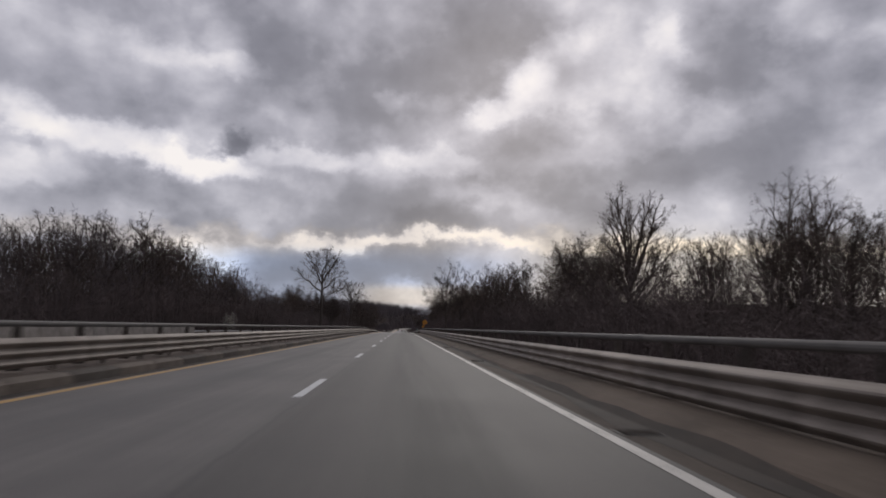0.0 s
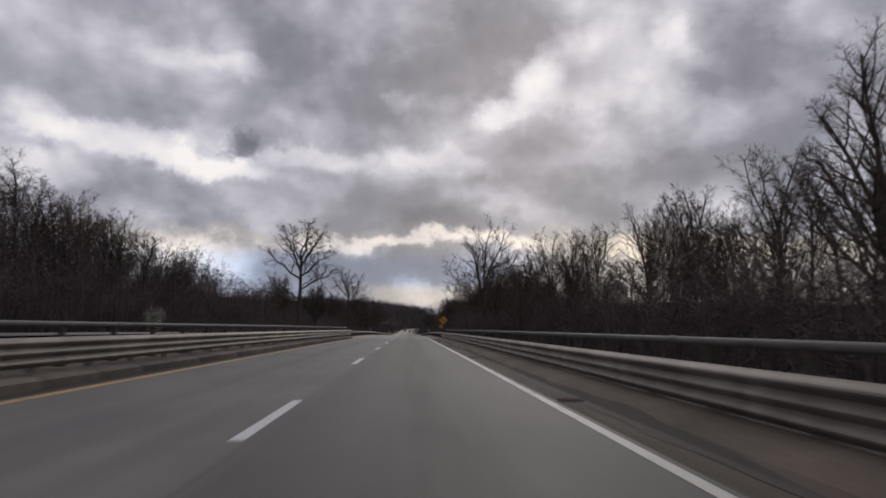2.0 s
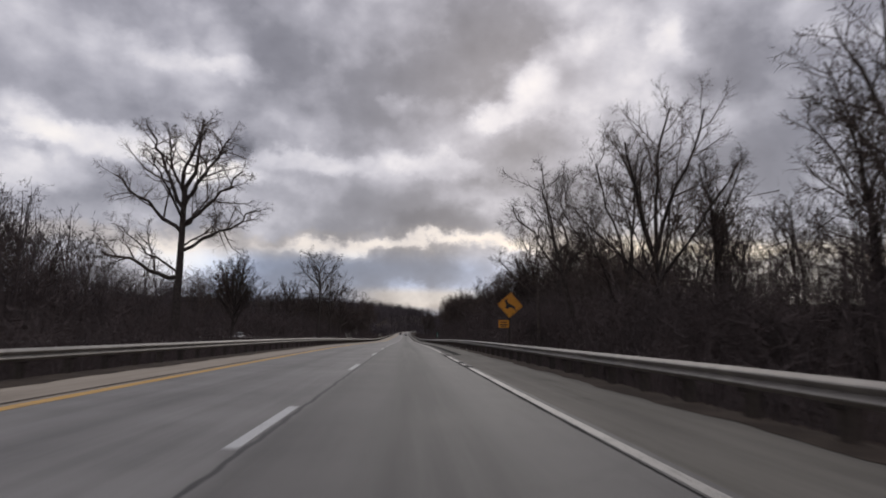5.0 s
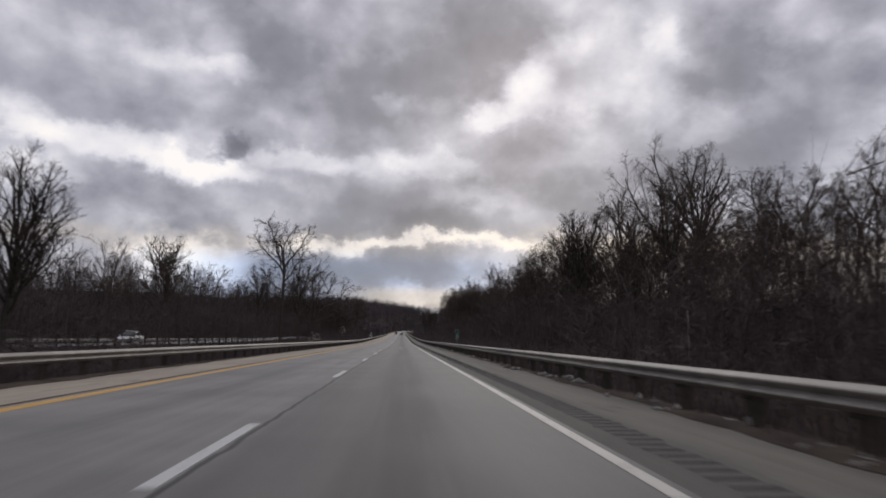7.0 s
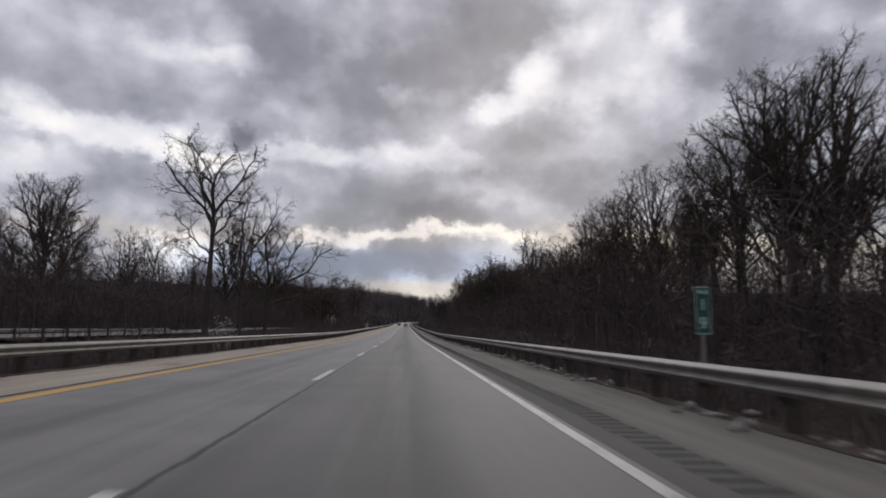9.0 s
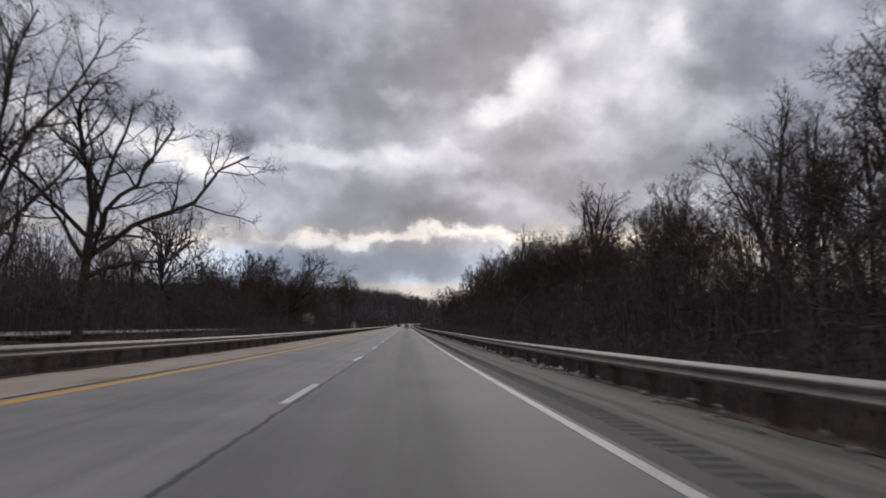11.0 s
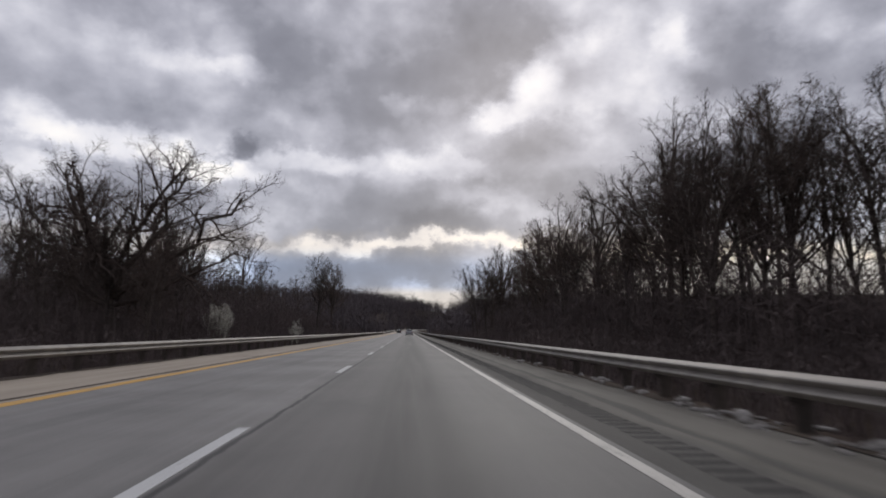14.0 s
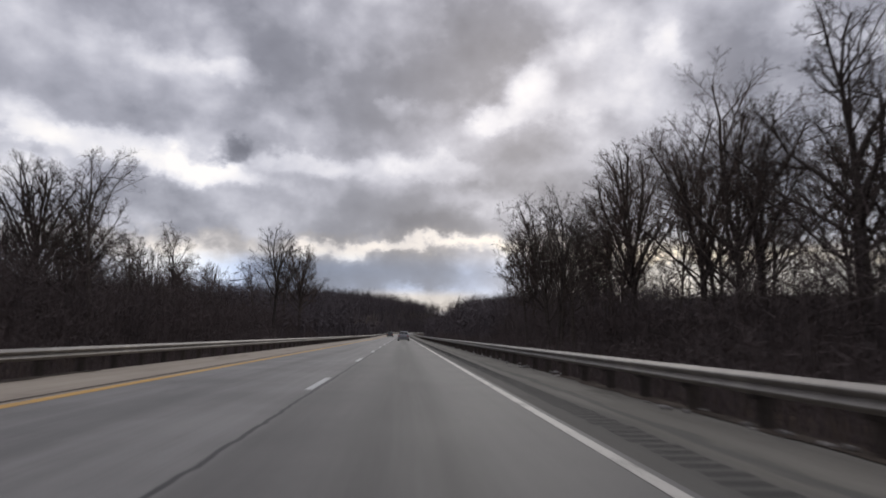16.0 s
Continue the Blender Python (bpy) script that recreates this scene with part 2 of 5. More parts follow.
def road_material():
    """Grey worn pavement; the map gives metres across and along the road."""
    m, n, b = material("worn_pavement")
    uv = n.add("ShaderNodeUVMap", uv="lane").outputs[0]
    s = n.add("ShaderNodeSeparateXYZ")
    n.link(uv, s.inputs[0])
    across, length = s.outputs[0], s.outputs[1]
    grain = n.noise(uv, 60, 4, 0.7)
    patch = n.noise(uv, 0.35, 5, 0.6)
    streak_at = n.vmath("MULTIPLY", uv, (1.0, 0.03, 1.0))
    streak = n.noise(streak_at, 3.0, 5, 0.6)
    f = n.math("ADD", n.math("ADD", n.math("MULTIPLY", grain, 0.3), n.math("MULTIPLY", patch, 0.4)), n.math("MULTIPLY", streak, 0.3))
    col = n.mix(n.smooth(f, 0.36, 0.64), (0.094, 0.090, 0.085), (0.180, 0.173, 0.163))

    def band(at, half, soft):
        d = n.math("ABSOLUTE", n.math("SUBTRACT", across, at))
        return n.smooth(d, half, half + soft, 1.0, 0.0)

    wobble = n.smooth(n.noise(streak_at, 1.2, 4, 0.6), 0.25, 0.6)
    oil = n.math("MULTIPLY", n.math("MAXIMUM", band(0.05, 0.18, 0.75), n.math("MULTIPLY", band(-3.75, 0.05, 0.5), 0.45)), wobble)
    col = n.mix(n.math("MULTIPLY", oil, 0.72), col, (0.040, 0.038, 0.037))
    wheel = n.math("MAXIMUM", band(-0.95, 0.2, 0.4), band(0.95, 0.2, 0.4))
    col = n.mix(n.math("MULTIPLY", wheel, 0.08), col, (0.23, 0.22, 0.215))
    # the left lane is lighter, the right lane slightly darker
    right_lane = n.smooth(across, -1.9, -1.5)
    col = n.mix(right_lane, n.mix(1.0, col, (1.42, 1.42, 1.42), "MULTIPLY"), n.mix(1.0, col, (0.87, 0.862, 0.85), "MULTIPLY"))
    deck = n.smooth(length, 104.0, 110.0, 1.0, 0.0)
    col = n.mix(deck, col, n.mix(1.0, col, (0.62, 0.60, 0.58), "MULTIPLY"))
    # the joint between the lanes, dark and ragged; fainter on the bridge
    ragged = n.math("MULTIPLY", n.math("SUBTRACT", n.noise(uv, 1.6, 6, 0.7), 0.5), 0.16)
    dj = n.math("ABSOLUTE", n.math("ADD", n.math("SUBTRACT", across, -1.70), ragged))
    joint = n.smooth(dj, 0.012, 0.05, 1.0, 0.0)
    past = n.smooth(length, 100.0, 118.0, 0.25, 0.9)
    col = n.mix(n.math("MULTIPLY", joint, past), col, (0.028, 0.027, 0.027))
    # hair cracks
    w = n.add("ShaderNodeTexVoronoi", feature="DISTANCE_TO_EDGE")
    n.link(n.vmath("ADD", uv, n.vmath("MULTIPLY", n.noise(uv, 1.1, 5, 0.7, colour=True), (1.2, 1.2, 0.0))), w.inputs["Vector"])
    w.inputs["Scale"].default_value = 0.22
    crack = n.math("MULTIPLY", n.smooth(w.outputs[0], 0.0, 0.010, 1.0, 0.0), n.smooth(n.noise(uv, 0.08, 2), 0.52, 0.60))
    col = n.mix(n.math("MULTIPLY", crack, 0.22), col, (0.05, 0.048, 0.047))
    n.put(col, b.inputs["Base Color"])
    n.put(n.smooth(f, 0.2, 0.8, 0.58, 0.76), b.inputs["Roughness"])
    b.inputs["Specular IOR Level"].default_value = 0.35
    bump(n, b, grain, 0.35, 0.006)
    return m


def shoulder_material(name, dark, light, stain, seal=False):
    m, n, b = material(name)
    uv = n.add("ShaderNodeUVMap", uv="lane").outputs[0]
    grain = n.noise(uv, 45, 4, 0.7)
    patch = n.noise(n.vmath("MULTIPLY", uv, (1.0, 0.25, 1.0)), 0.9, 6, 0.62)
    streak = n.noise(n.vmath("MULTIPLY", uv, (1.0, 0.02, 1.0)), 2.2, 4, 0.6)
    f = n.math("ADD", n.math("ADD", n.math("MULTIPLY", grain, 0.2), n.math("MULTIPLY", patch, 0.4)), n.math("MULTIPLY", streak, 0.4))
    col = n.mix(n.smooth(f, 0.3, 0.7), dark, light)
    col = n.mix(n.smooth(n.noise(n.vmath("MULTIPLY", uv, (1.0, 0.3, 1.0)), 0.6, 6, 0.65), 0.56, 0.72, 0.0, 0.7), col, stain)
    if seal:
        s = n.add("ShaderNodeSeparateXYZ")
        n.link(uv, s.inputs[0])
        edge = n.math("ADD", s.outputs[0], n.math("MULTIPLY", n.math("SUBTRACT", n.noise(n.vmath("MULTIPLY", uv, (1.0, 0.2, 1.0)), 1.5, 5, 0.65), 0.5), 0.7))
        old = n.smooth(s.outputs[1], 138.0, 156.0)
        col = n.mix(n.math("MULTIPLY", n.math("MULTIPLY", n.smooth(edge, 2.62, 3.0, 1.0, 0.0), old), 0.55), col, (0.082, 0.079, 0.075))
        streak_d = n.math("ABSOLUTE", n.math("SUBTRACT", edge, 3.12))
        late = n.smooth(s.outputs[1], 225.0, 262.0)
        col = n.mix(n.math("MULTIPLY", n.math("MULTIPLY", n.smooth(streak_d, 0.03, 0.16, 1.0, 0.0), late), 0.6), col, (0.070, 0.070, 0.064))
    n.put(col, b.inputs["Base Color"])
    b.inputs["Roughness"].default_value = 0.85
    b.inputs["Specular IOR Level"].default_value = 0.15
    bump(n, b, grain, 0.5, 0.008)
    return m


def paint_material(name, colour, under, worn):
    m, n, b = material(name)
    c = n.add("ShaderNodeTexCoord").outputs["Object"]
    wear = n.math("ADD", n.math("MULTIPLY", n.noise(c, 22, 6, 0.7), 0.6), n.math("MULTIPLY", n.noise(c, 1.3, 4, 0.6), 0.4))
    col = n.mix(n.smooth(wear, worn, worn + 0.12), colour, under)
    n.put(col, b.inputs["Base Color"])
    b.inputs["Roughness"].default_value = 0.6
    return m


M_ROAD = road_material()
M_SHOULDER = shoulder_material("shoulder_pavement", (0.112, 0.104, 0.089), (0.205, 0.192, 0.164), (0.060, 0.055, 0.046), True)
M_MEDIAN_SHOULDER = shoulder_material("median_shoulder", (0.295, 0.253, 0.203), (0.425, 0.371, 0.300), (0.14, 0.116, 0.092))
M_GUTTER = shoulder_material("dirty_gutter", (0.060, 0.048, 0.038), (0.122, 0.100, 0.080), (0.036, 0.030, 0.026))
M_WHITE = paint_material("white_road_paint", (0.53, 0.53, 0.515), (0.20, 0.195, 0.19), 0.53)
M_EDGE_WHITE = paint_material("worn_white_edge_paint", (0.46, 0.435, 0.39), (0.17, 0.16, 0.145), 0.50)
M_YELLOW = paint_material("yellow_road_paint", (0.56, 0.315, 0.055), (0.30, 0.205, 0.10), 0.53)
M_YELLOW_WORN = paint_material("worn_yellow_paint", (0.45, 0.275, 0.09), (0.24, 0.19, 0.135), 0.49)
M_GROOVE = simple("rumble_grooves", (0.028, 0.027, 0.026), (0.056, 0.054, 0.051), 2.0, 0.9, gloss=0.1)
M_DIRT = simple("washed_dirt", (0.040, 0.031, 0.025), (0.092, 0.073, 0.058), 1.1, 0.95, 0.0, 0.7, 0.015, 0.0, 14.0, gloss=0.08)
M_DAMP = simple("damp_grit", (0.032, 0.027, 0.023), (0.070, 0.058, 0.048), 1.4, 0.8, 0.0, 0.5, 0.008, 0.0, 22.0, gloss=0.2)
M_TAR = simple("tar", (0.012, 0.012, 0.012), (0.03, 0.029, 0.028), 2.0, 0.85, gloss=0.15)
M_STEEL = simple("galvanised_steel", (0.19, 0.178, 0.163), (0.37, 0.350, 0.322), 1.6, 0.60, 0.4, 0.1, 0.002, 0.12)
M_STEEL_DULL = simple("weathered_steel", (0.135, 0.113, 0.096), (0.315, 0.278, 0.245), 1.3, 0.62, 0.4, 0.1, 0.002, 0.12)
M_TUBE = simple("dark_rail_steel", (0.060, 0.056, 0.053), (0.135, 0.127, 0.12), 1.3, 0.65, 0.2, 0.1, 0.002, 0.12)
M_POST = simple("dark_post_timber", (0.035, 0.03, 0.027), (0.085, 0.072, 0.062), 4.0, 0.85, 0.0, 0.5, 0.01, 0.2, gloss=0.15)
M_KERB = simple("dirty_kerb", (0.064, 0.050, 0.040), (0.148, 0.120, 0.096), 0.5, 0.9, 0.0, 0.4, 0.01, 0.05, 18.0, gloss=0.15)
M_KERB_BLOCK = simple("kerb_concrete", (0.088, 0.076, 0.065), (0.190, 0.170, 0.148), 0.8, 0.88, 0.0, 0.4, 0.01, 0.28, 20.0, gloss=0.15)
M_CONCRETE = simple("stained_concrete", (0.17, 0.155, 0.14), (0.34, 0.315, 0.285), 0.7, 0.85, 0.0, 0.4, 0.01, 0.08, 25.0, gloss=0.15)
M_BARK = simple("bark", (0.044, 0.037, 0.034), (0.112, 0.096, 0.086), 5.0, 0.9, 0.0, 0.8, 0.03, 0.25, 30.0, gloss=0.04)
M_PALE_BARK = simple("pale_bark", (0.16, 0.145, 0.125), (0.36, 0.33, 0.295), 2.0, 0.9, 0.0, 0.5, 0.02, 0.2, 14.0, gloss=0.04)
M_TWIG = simple("twigs", (0.053, 0.043, 0.039), (0.114, 0.092, 0.082), 0.6, 0.9, 0.0, 0.2, 0.01, 0.3, 6.0, gloss=0.04)
M_BRUSH = simple("brush", (0.066, 0.055, 0.053), (0.138, 0.110, 0.103), 0.25, 0.95, 0.0, 0.2, 0.01, 0.0, 3.0, gloss=0.04)
# distance haze is put into this colour: bluer than the near brush
M_HAZED_WOODS = simple("far_woods", (0.072, 0.063, 0.067), (0.134, 0.114, 0.115), 0.03, 0.95, 0.0, 0.2, 0.01, 0.0, 0.6, gloss=0.04)
M_GROUND = simple("leaf_litter", (0.028, 0.021, 0.017), (0.075, 0.056, 0.043), 0.12, 0.95, 0.0, 0.8, 0.05, 0.0, 4.0, gloss=0.04)
M_ROCK = simple("pale_rubble", (0.22, 0.205, 0.19), (0.46, 0.44, 0.41), 3.0, 0.85, 0.0, 0.6, 0.02, 0.2, 25.0, gloss=0.15)
M_BLOSSOM = simple("white_blossom", (0.56, 0.54, 0.46), (0.74, 0.72, 0.63), 2.0, 0.9, 0.0, 0.2, 0.01, 0.0, 8.0, gloss=0.04)
M_SIGN_YELLOW = simple("sign_amber", (0.52, 0.205, 0.010), (0.62, 0.26, 0.016), 0.8, 0.5, 0.0, 0.05, 0.001, 0.0, 6.0)
M_SIGN_GREEN = simple("sign_green", (0.004, 0.075, 0.052), (0.007, 0.10, 0.068), 1.2, 0.5, 0.0, 0.05, 0.001, 0.0, 8.0)
M_SIGN_WHITE = simple("sign_white", (0.62, 0.64, 0.63), (0.74, 0.75, 0.74), 2.0, 0.5, 0.0, 0.05, 0.001, 0.0, 12.0)
M_BLACK = simple("black_paint", (0.012, 0.012, 0.012), (0.024, 0.023, 0.022), 2.0, 0.5, 0.0, 0.05, 0.001)


# ------------------------------------------------------------------ mesh helpers
def mesh_object(name, verts, faces, mat, parent=None, label="", smooth=False):
    me = bpy.data.meshes.new(name)
    me.from_pydata([tuple(v) for v in verts], [], faces)
    me.materials.append(mat)
    if smooth:
        me.polygons.foreach_set("use_smooth", [True] * len(me.polygons))
    me.update()
    ob = new(name, me)
    if parent is not None:
        ob.parent = parent
    if label:
        ob["label"] = label
    return ob


def raw_object(name, verts, tris, mat, parent=None):
    """A mesh from arrays of points and triangles."""
    me = bpy.data.meshes.new(name)
    verts, tris = np.asarray(verts, np.float32), np.asarray(tris, np.int32)
    me.vertices.add(len(verts))
    me.vertices.foreach_set("co", verts.ravel())
    me.loops.add(tris.size)
    me.loops.foreach_set("vertex_index", tris.ravel())
    me.polygons.add(len(tris))
    me.polygons.foreach_set("loop_start", np.arange(0, tris.size, 3, dtype=np.int32))
    me.update(calc_edges=True)
    me.validate()
    me.materials.append(mat)
    ob = new(name, me)
    if parent is not None:
        ob.parent = parent
    return ob


def part(name, bm, mat, parent, label=""):
    me = bpy.data.meshes.new(name)
    bm.normal_update()
    bm.to_mesh(me)
    bm.free()
    me.materials.append(mat)
    ob = new(name, me)
    ob.parent = parent
    if label:
        ob["label"] = label
    return ob


def share(ob, m, parent=None):
    """Another object on the same mesh."""
    o = new(ob.name.split(".")[0], ob.data)
    o.parent = parent if parent is not None else ob.parent
    o.matrix_basis = m
    return o


def box_bm(sx, sy, sz, at=(0, 0, 0), bevel=0.0):
    bm = bmesh.new()
    bmesh.ops.create_cube(bm, size=1.0, matrix=Matrix.Translation(at) @ Matrix.Diagonal((sx, sy, sz, 1)))
    if bevel:
        bmesh.ops.bevel(bm, geom=bm.edges[:], offset=bevel, segments=1, affect="EDGES")
    return bm


def cylinder_bm(r, length, m, sides=10, r2=None):
    bm = bmesh.new()
    bmesh.ops.create_cone(bm, cap_ends=True, segments=sides, radius1=r, radius2=r if r2 is None else r2, depth=length, matrix=m)
    return bm


def strip(name, lines, y0, y1, step, mat, parent=None, offset=(0.0, 0.0)):
    """A sheet along the road between lateral stations (x, z over the road); x may be a function of y. Its map is in metres."""
    ys = np.arange(y0, y1 + step * 0.5, step)
    ys[-1] = y1
    verts, uvs = [], []
    for y in ys:
        for x, z in lines:
            xx = x(y) if callable(x) else x
            zz = z(y) if callable(z) else z
            verts.append((float(road_x(y)) + xx, float(y), float(road_z(y)) + zz))
            uvs.append((xx, float(y)))
    k = len(lines)
    faces = [(i * k + j, i * k + j + 1, (i + 1) * k + j + 1, (i + 1) * k + j) for i in range(len(ys) - 1) for j in range(k - 1)]
    ob = mesh_object(name, verts, faces, mat, parent)
    layer = ob.data.uv_layers.new(name="lane")
    layer.data.foreach_set("uv", [c for loop in ob.data.loops for c in uvs[loop.vertex_index]])
    return ob


def sweep_bm(profile, length, closed=False, cuts=1):
    """A profile of (x, z) drawn along y."""
    bm = bmesh.new()
    rows = [[bm.verts.new((x, length * i / cuts, z)) for x, z in profile] for i in range(cuts + 1)]
    n = len(profile)
    for a, b in zip(rows, rows[1:]):
        for j in range(n if closed else n - 1):
            bm.faces.new((a[j], a[(j + 1) % n], b[(j + 1) % n], b[j]))
    if closed:
        bm.faces.new(rows[0])
        bm.faces.new(list(reversed(rows[-1])))
    bmesh.ops.recalc_face_normals(bm, faces=bm.faces[:])
    return bm


# ------------------------------------------------------------------ ground
def smoothstep(a, b, x):
    t = np.clip((x - a) / (b - a), 0.0, 1.0)
    return t * t * (3 - 2 * t)


def ground_z(x, y):
    """The land: a bank beside the road, a hollow under the bridge, woods, and a wooded ridge across the end."""
    x, y = np.asarray(x, float), np.asarray(y, float)
    base = road_z(y)
    xl = x - road_x(y)
    right = smoothstep(4.6, 12.0, xl)
    left = smoothstep(8.8, 14.0, -xl) * (1 - 0.93 * smoothstep(24.0, 29.0, -xl) + 0.93 * smoothstep(43.0, 52.0, -xl))
    drop = np.maximum(right, left) * 1.8
    hollow = 6.5 * smoothstep(106.5, 96.0, y) * smoothstep(-58.0, -48.0, y)
    hollow = hollow * (0.4 + 0.6 * smoothstep(24.0, 12.0, np.abs(xl + 2)))
    rise = 1.0 * smoothstep(40, 130, np.abs(xl))
    d = np.abs(x - 35.0)
    ridge = smoothstep(720, 1160, y) * (25.0 + 11.0 * smoothstep(10, 150, d) + 14.0 * smoothstep(120, 420, d))
    far = 5.0 * smoothstep(160, 700, np.abs(xl))
    bumps = 0.35 * np.sin(x * 0.31 + 1.3) * np.cos(y * 0.23) * np.clip((np.abs(xl + 2) - 8) / 6, 0, 1)
    ribbon = smoothstep(8.0, 34.0, np.maximum(np.abs(xl + 2) - 4.0, 0))
    opposite = 0.25 * smoothstep(-46, -43, xl) * smoothstep(-28, -30, xl)
    return base - 0.14 - opposite - drop - hollow + (rise + far) + ridge * ribbon + bumps


def build_ground():
    xs = np.concatenate([[-4000, -2400, -1400, -900, -600, -420, -300, -220, -160, -120, -90, -72], np.arange(-60, 61, 2.0), [72, 90, 120, 160, 220, 300, 420, 600, 900, 1400, 2400, 4000]])
    ys = np.concatenate([[-4000, -2000, -1000, -500, -250, -130], np.arange(-90, 560, 4.0), np.arange(560, 1400, 20.0), [1500, 1700, 2000, 2600, 3400, 4300]])
    gx, gy = np.meshgrid(xs, ys)
    gz = ground_z(gx, gy)
    k = len(xs)
    verts = np.stack([gx, gy, gz], -1).reshape(-1, 3)
    faces = [(i * k + j, i * k + j + 1, (i + 1) * k + j + 1, (i + 1) * k + j) for i in range(len(ys) - 1) for j in range(k - 1)]
    return tagged(mesh_object("ground", verts, faces, M_GROUND, smooth=True), "dark leaf-littered ground with banks and a far ridge", "ground", kind="structure")


build_ground()


# ------------------------------------------------------------------ road, shoulders, markings
road = tagged(strip("road", [(x, 0.0) for x in (-5.75, -3.8, -1.7, 0.0, 1.98)], -90, 1010, 4.0, M_ROAD), "worn grey two-lane motorway pavement with a dark lane joint", "road", kind="structure")
shoulder_right = tagged(strip("shoulder", [(1.98, -0.004), (2.3, -0.006), (RAIL_R + 0.05, -0.02)], 107, 1010, 4.0, M_SHOULDER), "tan paved roadside shoulder with stains and rumble grooves", "road shoulder", kind="structure")
shoulder_left = tagged(strip("shoulder", [(RAIL_L - 0.02, -0.02), (-5.9, -0.006), (-5.75, -0.004)], 107, 1010, 4.0, M_MEDIAN_SHOULDER), "pale tan paved strip beside the yellow line", "road shoulder", kind="structure")
gutter_right = tagged(strip("gutter", [(1.98, -0.004), (2.2, -0.006), (RIGHT_EDGE + 0.02, -0.01)], -90, 107, 4.0, M_GUTTER), "dirty brown-grey bridge gutter beside the edge line", "gutter", kind="structure")
gutter_left = tagged(strip("gutter", [(LEFT_EDGE - 0.02, -0.01), (-5.9, -0.006), (-5.75, -0.004)], -90, 107, 4.0, M_GUTTER), "dirty narrow bridge gutter beside the yellow line", "gutter", kind="structure")


def dirt_edge(y, near):
    """How far dirt reaches in from the rails: widest just past the bridge."""
    return near * float(1.0 - 0.8 * smoothstep(150, 215, y)) + 0.06 * math.sin(y * 0.7) + 0.05 * math.sin(y * 1.9 + 2.0) + 0.03 * math.sin(y * 4.3)


strip("dirt", [(lambda y: RAIL_R - dirt_edge(y, 0.42), -0.010), (RAIL_R - 0.05, -0.006), (RAIL_R + 0.25, -0.012)], 108, 420, 0.5, M_DIRT, shoulder_right)
strip("dirt", [(RAIL_L - 0.25, -0.012), (RAIL_L + 0.05, -0.006), (lambda y: RAIL_L + dirt_edge(y, 0.85), -0.008)], 108, 420, 0.5, M_DIRT, shoulder_left)


def build_markings():
    strip("edge_line", [(YELLOW - 0.09, 0.004), (YELLOW + 0.09, 0.004)], -90, 110, 4.0, M_YELLOW_WORN, road)
    strip("edge_line", [(YELLOW - 0.135, 0.004), (YELLOW + 0.135, 0.004)], 110, 1000, 4.0, M_YELLOW, road)
    def drift(y):
        return -0.03 * float(smoothstep(118, 128, y) * smoothstep(162, 151, y))

    strip("edge_line", [(lambda y: WHITE - 0.068 + drift(y), 0.004), (lambda y: WHITE + 0.068 + drift(y), 0.004)], -90, 136.0, 2.0, M_EDGE_WHITE, road)
    for a, b in ((136.9, 138.7), (139.6, 146.4), (149.2, 150.2)):
        strip("edge_line", [(lambda y: WHITE - 0.07 + drift(y), 0.004), (lambda y: WHITE + 0.05 + drift(y), 0.004)], a, b, 1.0, M_EDGE_WHITE, road)
    strip("edge_line", [(lambda y: WHITE - 0.068 + drift(y), 0.004), (lambda y: WHITE + 0.068 + drift(y), 0.004)], 151.2, 1000, 2.0, M_EDGE_WHITE, road)
    strip("joint", [(YELLOW - 0.42, 0.003), (YELLOW - 0.32, 0.003)], 112, 1000, 4.0, M_KERB, road)
    first = None
    for k in range(-7, 76):
        bm = box_bm(0.14, 3.2, 0.006, (0, 1.6, 0.003))
        if first is None:
            first = part("lane_dash", bm, M_WHITE, road)
            first.matrix_basis = along(12.192 * k, DASH)
        else:
            bm.free()
            share(first, along(12.192 * k, DASH))
    # tar poured into the gaps of the broken edge past the bridge
    r = random.Random(3)
    for a, b in ((135.7, 137.2), (138.4, 139.9), (146.1, 148.4), (150.0, 151.5)):
        verts = []
        n = max(int((b - a) / 0.16), 4)
        for i in range(n + 1):
            y = a + (b - a) * i / n
            w = (0.06 + 0.09 * r.random()) * math.sin(math.pi * (0.08 + 0.84 * i / n))
            x = WHITE + drift(y) + 0.03 + 0.05 * math.sin(y * 2.7)
            verts += [(x - w, y, float(road_z(y)) + 0.009), (x + w * 1.2, y, float(road_z(y)) + 0.009)]
        mesh_object("tar_seam", verts, [(2 * i, 2 * i + 1, 2 * i + 3, 2 * i + 2) for i in range(n)], M_TAR, road)

    # an open joint beside the edge line where the bridge's approach was resurfaced
    def gap(y):
        return 0.010 + 0.032 * float(smoothstep(119, 128, y)) * (0.7 + 0.3 * math.sin(y * 3.1) * math.sin(y * 0.9)) + 0.02 * float(smoothstep(134, 139, y))

    strip("open_joint", [(lambda y: WHITE - 0.115 + drift(y) - gap(y), 0.005), (lambda y: WHITE - 0.115 + drift(y) + gap(y), 0.005)], 117, 148.5, 0.25, M_TAR, road)


build_markings()


